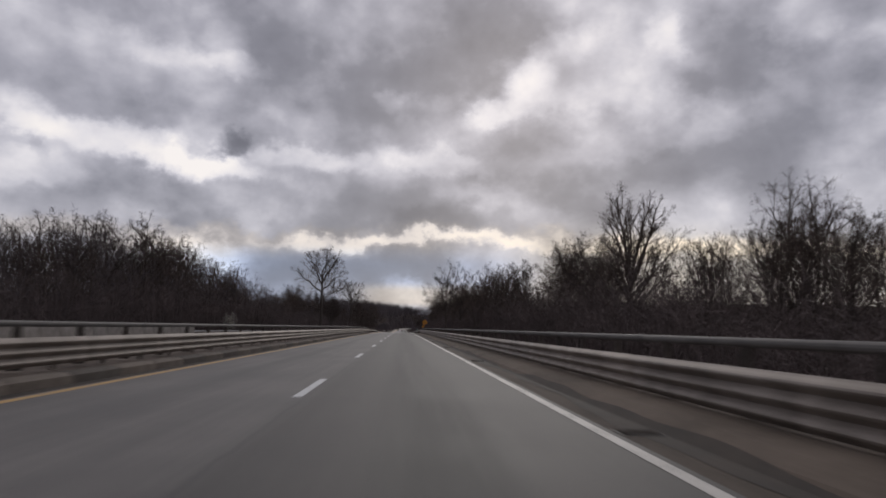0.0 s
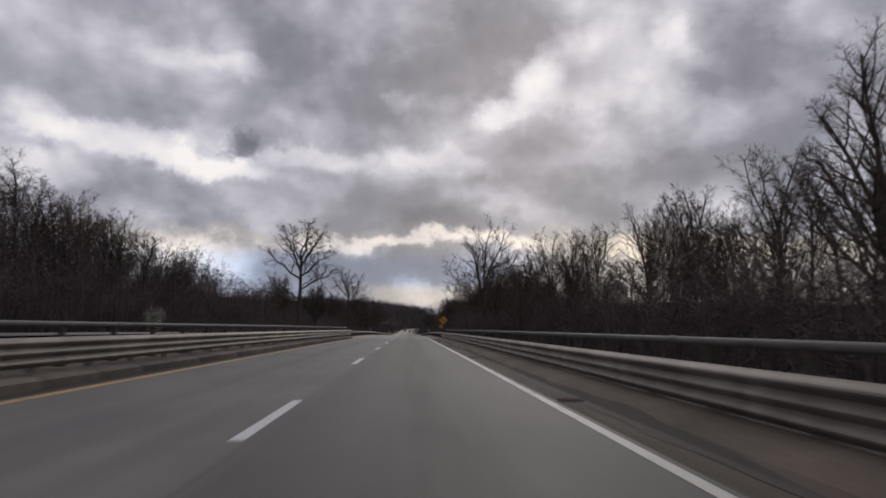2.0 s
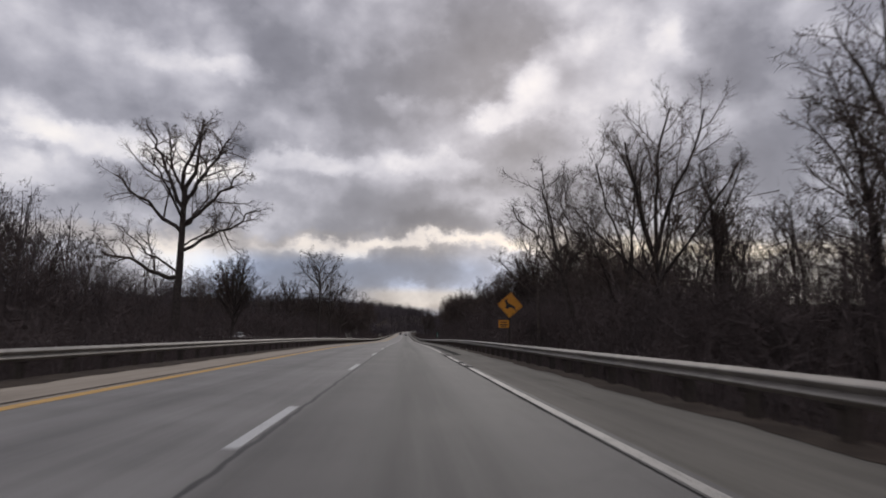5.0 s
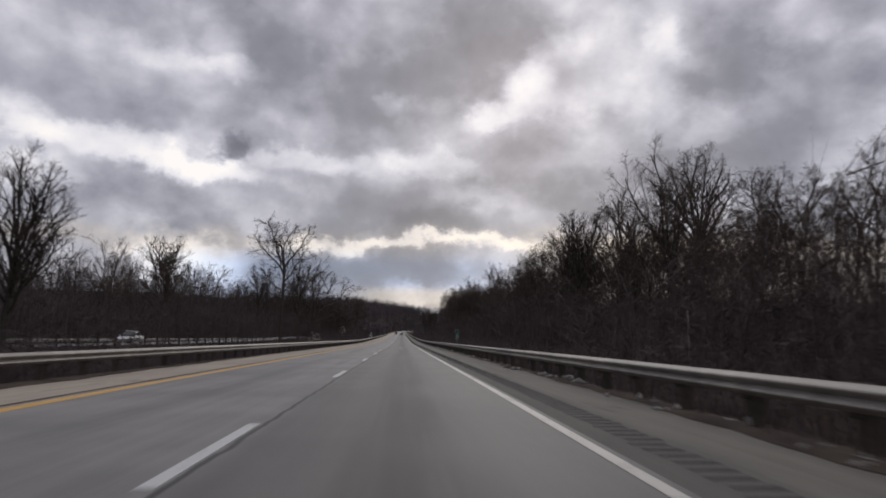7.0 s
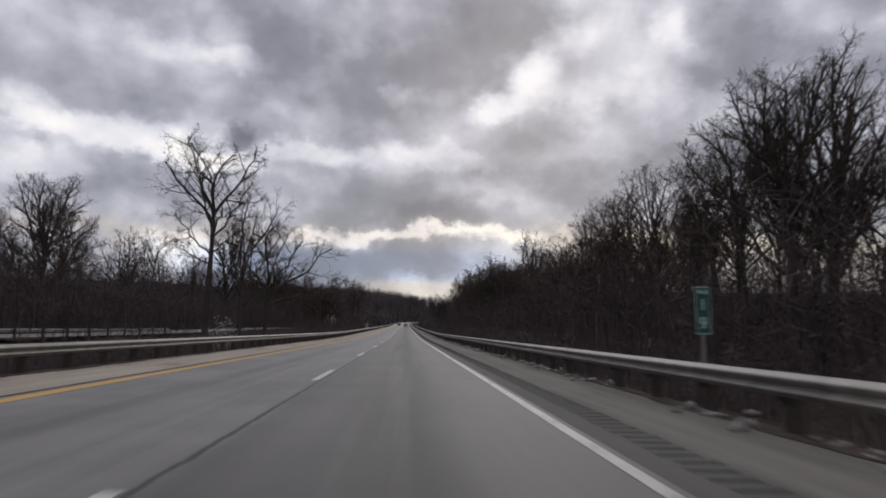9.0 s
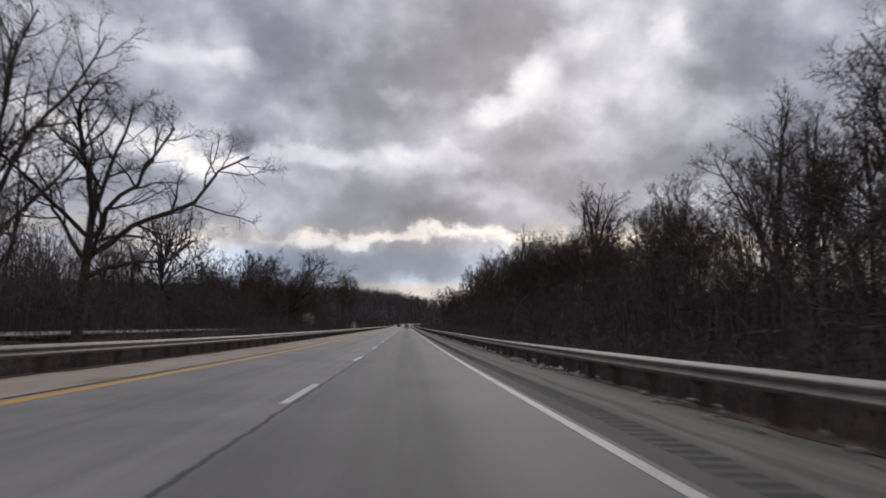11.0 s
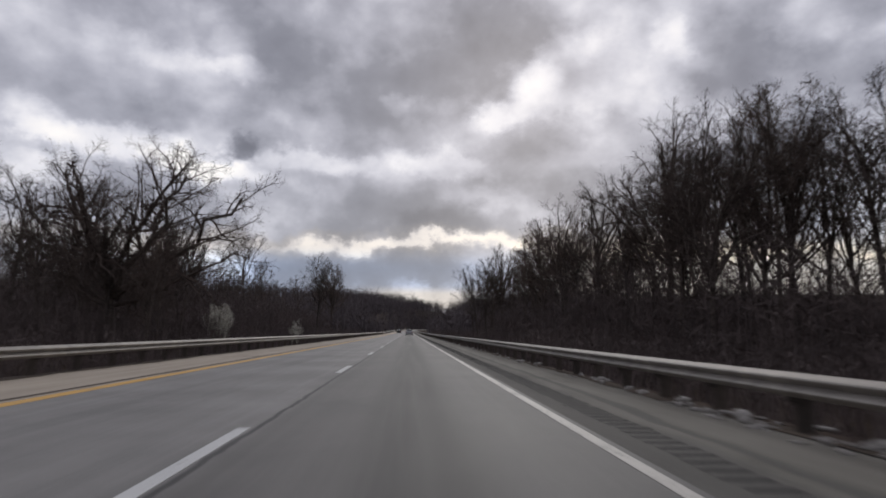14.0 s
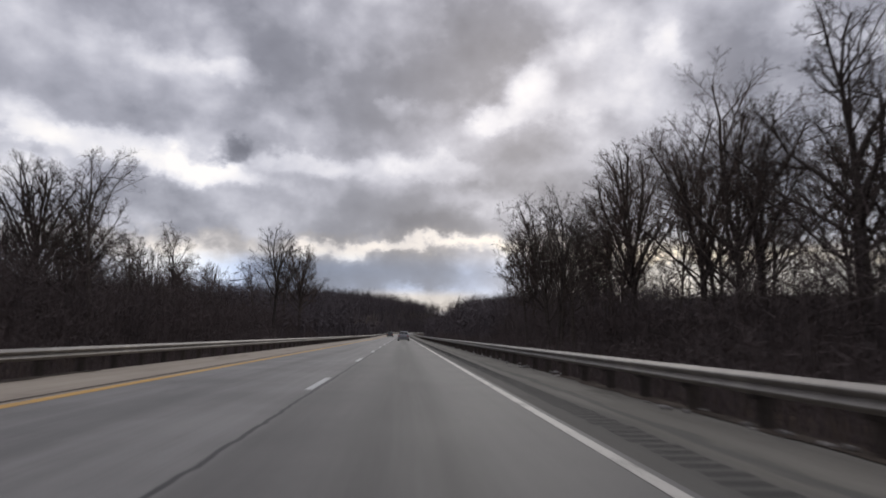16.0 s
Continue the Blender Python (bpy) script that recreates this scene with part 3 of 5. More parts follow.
def build_bridge():
    """Kerbs and the slab under the road."""
    for name, sign, edge in (("kerb", 1, RIGHT_EDGE), ("kerb", -1, LEFT_EDGE)):
        k = [(edge, -0.02), (edge + sign * 0.10, 0.07), (edge + sign * 0.30, 0.14), (edge + sign * 0.6, 0.17), (edge + sign * 1.6, 0.18), (edge + sign * 1.6, -0.9)]
        ob = strip(name, k if sign > 0 else k[::-1], -90, 107, 4.0, M_KERB)
        tagged(ob, "dirty concrete kerb and ledge along the bridge", "kerb", kind="structure")
    # the median kerb's face is laid in concrete lengths
    left = [o for o in bpy.data.objects if o.name.startswith("kerb")][-1]
    bm = sweep_bm([(0.0, 0.0), (0.022, 0.0), (0.022, 0.145), (0.10, 0.19), (0.34, 0.20), (0.34, 0.17), (0.0, 0.15)], 1.81, True)
    bmesh.ops.transform(bm, matrix=Matrix.Diagonal((-1, 1, 1, 1)), verts=bm.verts[:])
    bmesh.ops.reverse_faces(bm, faces=bm.faces[:])
    block = part("kerb_block", bm, M_KERB_BLOCK, left)
    block.matrix_basis = along(-86.0, LEFT_EDGE + 0.03)
    for k in range(1, 105):
        share(block, along(-86.0 + 1.83 * k, LEFT_EDGE + 0.03))

    # damp grit that wanders along the foot of the kerb
    def wander(y):
        return 0.07 * math.sin(y * 0.43) + 0.05 * math.sin(y * 1.1 + 1.0) + 0.03 * math.sin(y * 2.9)

    def foot(y):
        return 2.53 + 0.5 * wander(y * 0.83 + 4.0)

    strip("damp_stain", [(lambda y: 2.27 + wander(y), -0.003), (2.43, -0.002), (2.46, 0.006), (foot, lambda y: 0.9 * (foot(y) - 2.45) - 0.014)], -60, 106, 0.4, M_DAMP, gutter_right)
    strip("damp_stain", [(lambda y: -5.83 + 0.4 * wander(y), 0.001), (-6.01, 0.004)], -60, 106, 0.4, M_DAMP, gutter_left)
    deck = strip("bridge_deck", [(LEFT_EDGE - 1.7, -0.3), (LEFT_EDGE - 1.6, -1.0), (RIGHT_EDGE + 1.6, -1.0), (RIGHT_EDGE + 1.7, -0.3)], -60, 108, 6.0, M_CONCRETE)
    tagged(deck, "concrete slab carrying the road over low ground", "bridge deck", kind="structure")


build_bridge()


# ------------------------------------------------------------------ rails
def wave_profile(folds, height, depth, thick=0.004):
    """A corrugated beam as a closed profile, its folds bulging to -x."""
    pts = []
    steps = folds * 8
    for i in range(steps + 1):
        f = i / steps
        s = 0.5 - 0.5 * math.cos(2 * math.pi * folds * f)
        s = s ** 0.7
        pts.append((-depth * s, height * f))
    return pts + [(x + thick, z) for x, z in reversed(pts)]


def rail_line(thing, panel, post, y0, y1, panel_len, post_step, x_of, z_panel, z_post, flip):
    """Panels and posts in a row along the road under one thing."""
    y = y0
    while y < y1 - 0.01:
        dx = x_of(y + panel_len) - x_of(y)
        m = along(y, x_of(y), z_panel) @ pose(0, 0, 0, 0, 0, -math.degrees(math.atan2(dx, panel_len)))
        share(panel, m @ Matrix.Diagonal((flip, 1, 1, 1)), thing)
        y += panel_len
    y = y0 + post_step / 2
    while y < y1:
        share(post, along(y, x_of(y), z_post) @ Matrix.Diagonal((flip, 1, 1, 1)), thing)
        y += post_step


def build_rails():
    hold = new("guardrail")
    w_panel = part("rail_panel", sweep_bm(wave_profile(2, 0.275, 0.083), 3.83, True), M_STEEL, hold)
    bm = box_bm(0.15, 0.15, 1.35, (0.18, 0, -0.02), 0.008)
    w_post = part("post", bm, M_POST, hold)
    bm = box_bm(0.12, 0.14, 0.34, (0.065, 0, 0.5), 0.006)
    block = part("block", bm, M_POST, hold)

    def right_x(y):
        return RAIL_R - 0.95 * float(smoothstep(126, 108, y))

    def left_x(y):
        return RAIL_L + 1.75 * float(smoothstep(126, 108, y))

    for x_of, flip, text in ((right_x, 1, "weathered galvanised guardrail on dark posts beside the shoulder"), (left_x, -1, "weathered galvanised guardrail along the median strip")):
        thing = hold if flip > 0 else new("guardrail")
        base = 0.39 if flip > 0 else 0.37
        tagged(thing, text, "guardrail")
        rail_line(thing, w_panel, w_post, 110, 560, 3.81, 1.905, x_of, base, 0.0, flip)
        rail_line(thing, w_panel, block, 560, 900, 3.81, 3.81, x_of, base, 0.0, flip)
        y = 110.95
        while y < 560:
            share(block, along(y, x_of(y)) @ Matrix.Diagonal((flip, 1, 1, 1)), thing)
            y += 1.905
    for o in (w_panel, w_post, block):
        bpy.data.objects.remove(o)

    hold = new("bridge_guardrail")
    t_panel = part("rail_panel", sweep_bm(wave_profile(3, 0.506, 0.083), 3.83, True), M_STEEL_DULL, hold)
    t_post = part("post", box_bm(0.12, 0.15, 0.55, (0.09, 0, 0.42), 0.006), M_STEEL_DULL, hold)
    for x, flip, text in ((3.28, 1, "dull steel triple-fold guardrail along the bridge kerb"), (-6.62, -1, "dull steel triple-fold guardrail along the bridge median kerb")):
        thing = hold if flip > 0 else new("bridge_guardrail")
        tagged(thing, text, "guardrail")
        rail_line(thing, t_panel, t_post, -57.6, 110, 3.81, 1.905, lambda y: x, 0.195 if flip > 0 else 0.295, -0.04 if flip > 0 else 0.06, flip)
    for o in (t_panel, t_post):
        bpy.data.objects.remove(o)

    hold = new("bridge_railing")
    ring = [(0.045 * math.cos(a), 0.055 * math.sin(a)) for a in (2 * math.pi * i / 12 for i in range(12))]
    tube = part("tube", sweep_bm(ring, 6.43, True), M_TUBE, hold)
    bm = sweep_bm([(-0.10, 0.0), (0.10, 0.0), (0.085, 0.35), (0.04, 0.78), (-0.03, 0.78), (-0.045, 0.45)], 0.12, True)
    post = part("post", bm, M_POST, hold)
    collar = part("collar", sweep_bm([(x * 1.25, z * 1.2) for x, z in ring], 0.16, True), M_TUBE, hold)
    for x, flip, text in ((3.72, 1, "dull grey tube railing on dark posts along the bridge"), (-6.98, -1, "dull grey tube railing on dark posts at the bridge median")):
        thing = hold if flip > 0 else new("bridge_railing")
        tagged(thing, text, "railing")
        high = 0.945 if flip > 0 else 1.035
        rail_line(thing, tube, post, -57.2, 109, 6.42, 2.14, lambda y: x, high, high - 0.815, flip)
        y = -57.2
        while y < 109:
            share(collar, along(y - 0.08, x, high), thing)
            y += 6.42
    for o in (tube, post, collar):
        bpy.data.objects.remove(o)


build_rails()

# the other carriageway beyond the median
OPP = -31.0
opposite = tagged(strip("opposite_road", [(OPP - 10.5, 0.0), (OPP - 5, 0.02), (OPP - 0.5, 0.0)], -90, 400, 6.0, M_ROAD), "grey pavement of the other carriageway beyond the median", "road", kind="structure")


def build_opposite_rails():
    parapet = tagged(new("parapet"), "pale concrete bridge parapet of the other carriageway", "parapet")
    first = None
    for y in np.arange(-60, 80, 6.0):
        bm = sweep_bm([(-0.2, -1.0), (0.2, -1.0), (0.16, 0.3), (0.12, 0.82), (-0.12, 0.82), (-0.16, 0.3)], 5.97, True)
        if first is None:
            first = part("panel", bm, M_CONCRETE, parapet)
            first.matrix_basis = along(y, OPP)
        else:
            bm.free()
            share(first, along(y, OPP), parapet)
    hold = tagged(new("guardrail"), "pale guardrail on dark posts along the other carriageway", "guardrail")
    panel = part("rail_panel", sweep_bm(wave_profile(2, 0.312, 0.083), 7.64, True), M_STEEL, hold)
    post = part("post", box_bm(0.16, 0.16, 1.1, (-0.14, 0, 0.25), 0.008), M_POST, hold)
    for y0, y1 in ((210, 300),):
        rail_line(hold, panel, post, y0, y1, 7.62, 3.81, lambda y: OPP + 0.2, 0.40, 0.0, -1)
    bpy.data.objects.remove(panel)
    bpy.data.objects.remove(post)


build_opposite_rails()


# ------------------------------------------------------------------ trees
def tube(points, radii, sides, verts, tris):
    """A tapered tube along points, closed to a tip."""
    base = len(verts)
    n = len(points)
    for i, (p, r) in enumerate(zip(points, radii)):
        a = points[min(i + 1, n - 1)] - points[max(i - 1, 0)]
        a = a / (np.linalg.norm(a) + 1e-9)
        s = np.cross(a, (0.31, 0.95, 0.05) if abs(a[1]) < 0.9 else (1.0, 0.0, 0.0))
        s = s / (np.linalg.norm(s) + 1e-9)
        t = np.cross(a, s)
        for k in range(sides):
            w = 2 * math.pi * k / sides
            verts.append(p + r * (math.cos(w) * s + math.sin(w) * t))
    for i in range(n - 1):
        for k in range(sides):
            a, b = base + i * sides + k, base + i * sides + (k + 1) % sides
            c, d = a + sides, b + sides
            tris.append((a, b, d))
            tris.append((a, d, c))


def path_of(r, start, heading, length, steps, wobble, lift):
    pts = [np.array(start, float)]
    h = np.array(heading, float)
    for _ in range(steps):
        h = h + r.normal(0, wobble, 3) + np.array((0, 0, lift))
        h = h / np.linalg.norm(h)
        pts.append(pts[-1] + h * (length / steps))
    return pts


def blade(r, a, b, w, verts, tris):
    """A twig: one slim tapering sliver."""
    d = b - a
    s = np.cross(d, r.normal(0, 1, 3))
    s = s / (np.linalg.norm(s) + 1e-9) * w
    i = len(verts)
    verts += [a - s, a + s, b]
    tris.append((i, i + 1, i + 2))


def aside(d, angle, turn):
    """A heading that leaves d by an angle, turned about it."""
    a = np.cross(d, (0.31, 0.93, 0.2) if abs(d[1]) < 0.9 else (1.0, 0.0, 0.1))
    a = a / np.linalg.norm(a)
    b = np.cross(d, a)
    return d * math.cos(angle) + (a * math.cos(turn) + b * math.sin(turn)) * math.sin(angle)


def bowed(r, start, end, sag, steps, rough):
    """A limb that leaves its trunk outwards and then climbs (or hangs, with sag below nothing) to its end."""
    a, b = np.array(start, float), np.array(end, float)
    mid = a * 0.45 + b * 0.55 - np.array((0, 0, sag * np.linalg.norm(b - a)))
    pts = [a * (1 - t) ** 2 + mid * 2 * t * (1 - t) + b * t * t for t in np.linspace(0, 1, steps + 1)]
    k = rough * np.linalg.norm(b - a)
    return [p if i == 0 else p + r.normal(0, k, 3) for i, p in enumerate(pts)]


def grow(seed, height, girth, fork, count=8, spread=(18, 52), reach=0.42, low=0.5, limbs=(), orders=(7, 6, 6), curl=0.09, lift=0.07, sway=0.02, lean=(0.0, 0.0), angle=(24, 52), fine=0.012, tuft=0, light=False):
    """A leafless tree: a trunk, limbs that climb from its upper part, and three orders of branches down to the twigs.
    Limbs may be named one by one: height on the trunk, its end's x, y, z, sag and thickness. Returns the trunk's and the crown's meshes."""
    r = np.random.default_rng(seed)
    tv, tt, cv, ct = [], [], [], []
    steps = (8, 4, 3)

    def branch(pts, rad, level):
        length = sum(np.linalg.norm(b - a) for a, b in zip(pts, pts[1:]))
        end = max(rad * (0.34 if level == 0 else 0.25), fine * 0.7)
        radii = np.linspace(rad, end, len(pts))
        if level == 2 or (light and level > 0):
            blade(r, pts[0], pts[-1], radii[0], cv, ct)
        elif level == 0 and rad > 0.16 * girth:
            tube(pts, radii, 3 if light else 6, tv, tt)
        else:
            tube(pts, radii, 3, cv, ct)
        n = orders[level]
        first = 0.22 if level == 0 else 0.12
        turn = r.uniform(0, 6.28)
        for i in range(n):
            f = first + (0.99 - first) * ((i + r.random()) / n) ** 0.8
            k = f * (len(pts) - 1)
            j = min(int(k), len(pts) - 2)
            p = pts[j] + (pts[j + 1] - pts[j]) * (k - j)
            d = pts[j + 1] - pts[j]
            d = d / np.linalg.norm(d)
            turn += 2.4 + r.normal(0, 0.4)
            e = aside(d, radians(r.uniform(*angle)), turn) + np.array((0, 0, lift * 1.5))
            e = e / np.linalg.norm(e)
            ln = length * r.uniform(0.34, 0.62) * (1.22 - 0.78 * f)
            w = max(min(radii[j] * 0.62, 0.036 * ln + 0.014), fine)
            if level == 2:
                blade(r, p, p + e * min(max(ln, 0.5), 1.2), fine, cv, ct)
            else:
                branch(path_of(r, p, e, ln, steps[level + 1], curl, lift), w, level + 1)
        if level < 2 and tuft:
            # limbs and branches end in a tuft of twigs
            d = pts[-1] - pts[-2]
            d = d / np.linalg.norm(d)
            for _ in range(tuft if level else tuft * 2):
                p = pts[-1] - d * r.uniform(0.0, 0.8)
                e = aside(d, radians(r.uniform(15, 85)), r.uniform(0, 6.28))
                ln = r.uniform(0.5, 1.25)
                blade(r, p, p + e * ln, fine, cv, ct)
                for _ in range(3):
                    q = p + e * ln * r.uniform(0.3, 0.9)
                    g = aside(e, radians(r.uniform(25, 75)), r.uniform(0, 6.28))
                    blade(r, q, q + g * ln * r.uniform(0.3, 0.6), fine * 0.8, cv, ct)

    high = height * fork
    pts = path_of(r, (0, 0, -0.6), (lean[0], lean[1], 1.0), high + 0.6, max(int(high / 1.2), 4), sway, 0.04)
    radii = np.linspace(girth, girth * 0.55, len(pts))
    radii[0] *= 1.5
    tube(pts, radii, 4 if light else 9, tv, tt)

    def at(z):
        k = min(max((z + 0.6) / (high + 0.6), 0.0), 1.0) * (len(pts) - 1)
        j = min(int(k), len(pts) - 2)
        return pts[j] + (pts[j + 1] - pts[j]) * (k - j)

    for z0, ex, ey, ez, sag, rad in limbs:
        branch(bowed(r, at(z0), (ex, ey, ez), sag, 8, 0.022), rad, 0)
    turn = r.uniform(0, 6.28)
    for i in range(count):
        f = i / max(count - 1, 1)
        z = high * (low + (1 - low) * f ** 0.8)
        turn += 2.4 + r.normal(0, 0.25)
        tilt = radians(spread[1] + (spread[0] - spread[1]) * f + r.normal(0, 5))
        d = np.array((math.sin(tilt) * math.cos(turn), math.sin(tilt) * math.sin(turn), math.cos(tilt)))
        length = (reach * height * (1 - f) + (height - high) * 0.97 * f) * r.uniform(0.82, 1.1) * (1 + 0.5 * f * (1 - f))
        branch(path_of(r, at(z), d, length, 4 if light else 8, curl * 0.8, lift), girth * (0.34 + 0.18 * f), 0)
    tv, cv = np.array(tv), np.array(cv)
    k = height / np.percentile(cv[:, 2], 99.6)
    return (tv * k, tt), (cv * k, ct)


TREE_KINDS = {}


def tree_kind(key, **shape):
    (tv, tt), (cv, ct) = grow(**shape)
    out = []
    for name, v, t, mat in (("trunk", tv, tt, M_BARK), ("crown", cv, ct, M_TWIG)):
        ob = raw_object(name, v, t, mat)
        ob.data.polygons.foreach_set("use_smooth", [name == "trunk"] * len(ob.data.polygons))
        out.append(ob.data)
        bpy.data.objects.remove(ob)
    TREE_KINDS[key] = (out, shape["height"])


def plant(key, x, y, height=None, turn=0.0, label="", group="", sink=0.0, bark=None):
    (trunk, crown), h0 = TREE_KINDS[key]
    k = (height or h0) / h0
    t = new("tree")
    t.matrix_basis = Matrix.Translation((x, y, float(ground_z(x, y)) - sink)) @ pose(0, 0, 0, 0, 0, turn).to_3x3().to_4x4() @ Matrix.Diagonal((k, k, k, 1))
    for name, me in (("trunk", trunk), ("crown", crown)):
        o = new(name, me)
        o.parent = t
    return tagged(t, label or "bare dark winter tree with fine upright twigs", "tree", group)


# the lone tree: a low limb and tiers of bent limbs named one by one
tree_kind("lone", seed=12, height=28, girth=0.50, fork=0.66, count=4, spread=(16, 40), reach=0.26, low=0.88, tuft=6, orders=(9, 8, 8), curl=0.19, lift=0.02, sway=0.008, angle=(30, 66), fine=0.015, limbs=(
    (8.6, -8.8, 0.6, 11.6, 0.10, 0.26), (8.9, -6.2, -0.8, 14.2, 0.16, 0.15), (11.4, 7.8, 0.5, 16.2, 0.06, 0.22), (11.9, 3.4, 2.5, 15.4, 0.08, 0.14), (13.4, -7.6, 0.4, 20.0, 0.06, 0.24), (13.8, 1.4, 5.5, 19.5, 0.05, 0.17),
    (14.3, 6.6, -0.6, 20.2, 0.08, 0.24), (15.0, -1.6, -5.4, 20.5, 0.05, 0.17), (16.2, -4.4, 0.4, 25.6, 0.06, 0.26), (17.2, 4.6, 0.6, 25.0, 0.07, 0.26)))
tree_kind("tall_twin", seed=24, height=26, girth=0.42, fork=0.58, count=12, spread=(12, 62), reach=0.34, low=0.46, tuft=6, orders=(8, 8, 10), curl=0.17, lift=0.035, angle=(30, 64), fine=0.014)
tree_kind("broad", seed=33, height=22, girth=0.46, fork=0.50, count=15, spread=(8, 54), reach=0.35, low=0.55, tuft=6, orders=(9, 8, 9), curl=0.12, lift=0.05, sway=0.012, angle=(26, 56), fine=0.013)
tree_kind("pair", seed=25, height=29.5, girth=0.44, fork=0.64, count=3, spread=(8, 22), reach=0.36, low=0.94, tuft=6, orders=(9, 8, 8), curl=0.18, lift=0.03, sway=0.01, angle=(30, 66), fine=0.015, limbs=(
    (16.8, -6.8, 0.5, 25.6, 0.06, 0.22), (17.6, -3.4, -0.6, 29.0, 0.05, 0.22), (18.0, 5.8, 0.4, 27.6, 0.08, 0.24), (12.4, -5.6, 0.4, 18.4, 0.05, 0.15), (11.2, -4.4, -0.8, 13.6, 0.04, 0.12), (15.0, 5.0, 0.6, 22.8, 0.06, 0.18),
    (12.8, 3.8, -0.6, 15.8, 0.04, 0.13), (15.4, 0.6, 5.2, 22.5, 0.06, 0.17), (16.0, -0.6, -5.0, 23.0, 0.06, 0.17)))
tree_kind("crowned", seed=71, height=26, girth=0.42, fork=0.60, count=14, spread=(8, 62), reach=0.25, low=0.74, tuft=6, orders=(9, 8, 9), curl=0.15, lift=0.035, sway=0.01, angle=(28, 62), fine=0.013)
tree_kind("vase", seed=35, height=22, girth=0.34, fork=0.46, count=10, spread=(10, 48), reach=0.46, low=0.55, tuft=6, orders=(8, 8, 10), curl=0.13, lift=0.04, sway=0.012, angle=(28, 60), fine=0.013)
# a bent tree whose limbs reach to one side
tree_kind("reaching", seed=51, height=19, girth=0.38, fork=0.56, count=6, spread=(12, 50), reach=0.36, low=0.62, tuft=6, orders=(9, 7, 8), curl=0.2, lift=0.02, lean=(0.05, 0.0), angle=(30, 70), fine=0.014, limbs=(
    (7.4, 8.4, 4.6, 15.4, 0.10, 0.22), (6.0, 4.8, 7.6, 9.4, 0.04, 0.17), (8.4, 5.0, 0.5, 16.0, 0.06, 0.19), (7.0, -4.0, 1.0, 13.4, 0.06, 0.16)))
# a great tree with long level limbs
tree_kind("great", seed=81, height=25, girth=0.56, fork=0.50, count=3, spread=(8, 24), reach=0.3, low=0.94, tuft=6, orders=(9, 8, 8), curl=0.17, lift=0.03, sway=0.012, angle=(30, 64), fine=0.014, limbs=(
    (9.6, -6.8, 1.0, 13.4, -0.03, 0.17), (11.0, -8.8, -1.0, 18.5, -0.05, 0.22), (11.6, -5.0, 2.0, 22.0, 0.08, 0.22), (12.2, -1.5, -2.0, 25.0, 0.05, 0.26),
    (12.2, 3.0, 1.0, 24.0, 0.08, 0.26), (10.6, 5.0, -1.5, 16.5, 0.05, 0.15), (11.8, 1.0, 5.0, 20.0, 0.06, 0.17), (11.4, -2.0, -5.0, 19.0, 0.06, 0.17)))
# a wide oak: limbs fan out from a short trunk
tree_kind("oak", seed=47, height=16.4, girth=0.50, fork=0.36, count=5, spread=(8, 40), reach=0.5, low=0.8, tuft=6, orders=(10, 8, 9), curl=0.19, lift=0.03, angle=(32, 70), fine=0.014, limbs=(
    (4.8, 10.2, -3.5, 12.2, 0.10, 0.27), (4.4, 9.2, -1.0, 8.4, 0.06, 0.18), (5.0, 6.4, -4.6, 13.8, 0.10, 0.22), (4.6, -7.6, 0.8, 12.6, 0.10, 0.24), (4.2, -7.0, -2.0, 8.6, 0.05, 0.16),
    (5.2, -4.4, 1.6, 15.0, 0.08, 0.22), (5.4, 3.0, 3.8, 15.4, 0.08, 0.22), (4.8, 1.0, 7.4, 11.5, 0.10, 0.19), (4.8, 0.4, -6.8, 11.8, 0.10, 0.19)))
tree_kind("slim_a", seed=5, height=12.5, girth=0.13, fork=0.60, count=3, spread=(8, 30), reach=0.16, low=0.85, tuft=3, orders=(7, 6, 6), curl=0.14, lift=0.04, lean=(-0.02, 0.02), angle=(28, 60), fine=0.008, limbs=(
    (5.9, -3.2, 0.4, 8.9, 0.06, 0.07), (6.3, 1.8, 0.6, 8.8, 0.04, 0.05), (6.8, -1.7, -0.8, 10.8, 0.05, 0.06), (7.2, 1.0, 0.8, 12.0, 0.05, 0.06)))
# a young trunk that leans over towards the road
tree_kind("leaning", seed=8, height=13.3, girth=0.17, fork=0.55, count=2, spread=(8, 26), reach=0.2, low=0.9, tuft=3, orders=(8, 7, 7), curl=0.14, lift=0.03, sway=0.01, lean=(-0.28, 0.0), angle=(28, 60), fine=0.009, limbs=(
    (6.0, -4.0, 0.3, 6.5, -0.03, 0.05), (6.8, -4.9, 0.5, 10.6, 0.06, 0.08), (7.3, -3.3, -0.5, 13.2, 0.05, 0.09), (7.3, -1.1, 0.6, 13.0, 0.04, 0.08), (6.6, 0.4, 0.3, 10.5, 0.06, 0.06)))
tree_kind("slim_b", seed=6, height=13, girth=0.18, fork=0.42, count=8, spread=(10, 54), reach=0.42, low=0.5, tuft=3, orders=(7, 7, 9), curl=0.14, lift=0.04, lean=(-0.12, 0.02), angle=(28, 60), fine=0.009)
WOOD = dict(height=18, tuft=2, orders=(7, 6, 6), curl=0.13, lift=0.04, angle=(28, 62), fine=0.015)
tree_kind("wood_a", seed=61, girth=0.19, fork=0.64, count=9, spread=(10, 58), reach=0.29, low=0.5, **WOOD)
tree_kind("wood_b", seed=62, girth=0.17, fork=0.72, count=10, spread=(12, 52), reach=0.24, low=0.55, **WOOD)
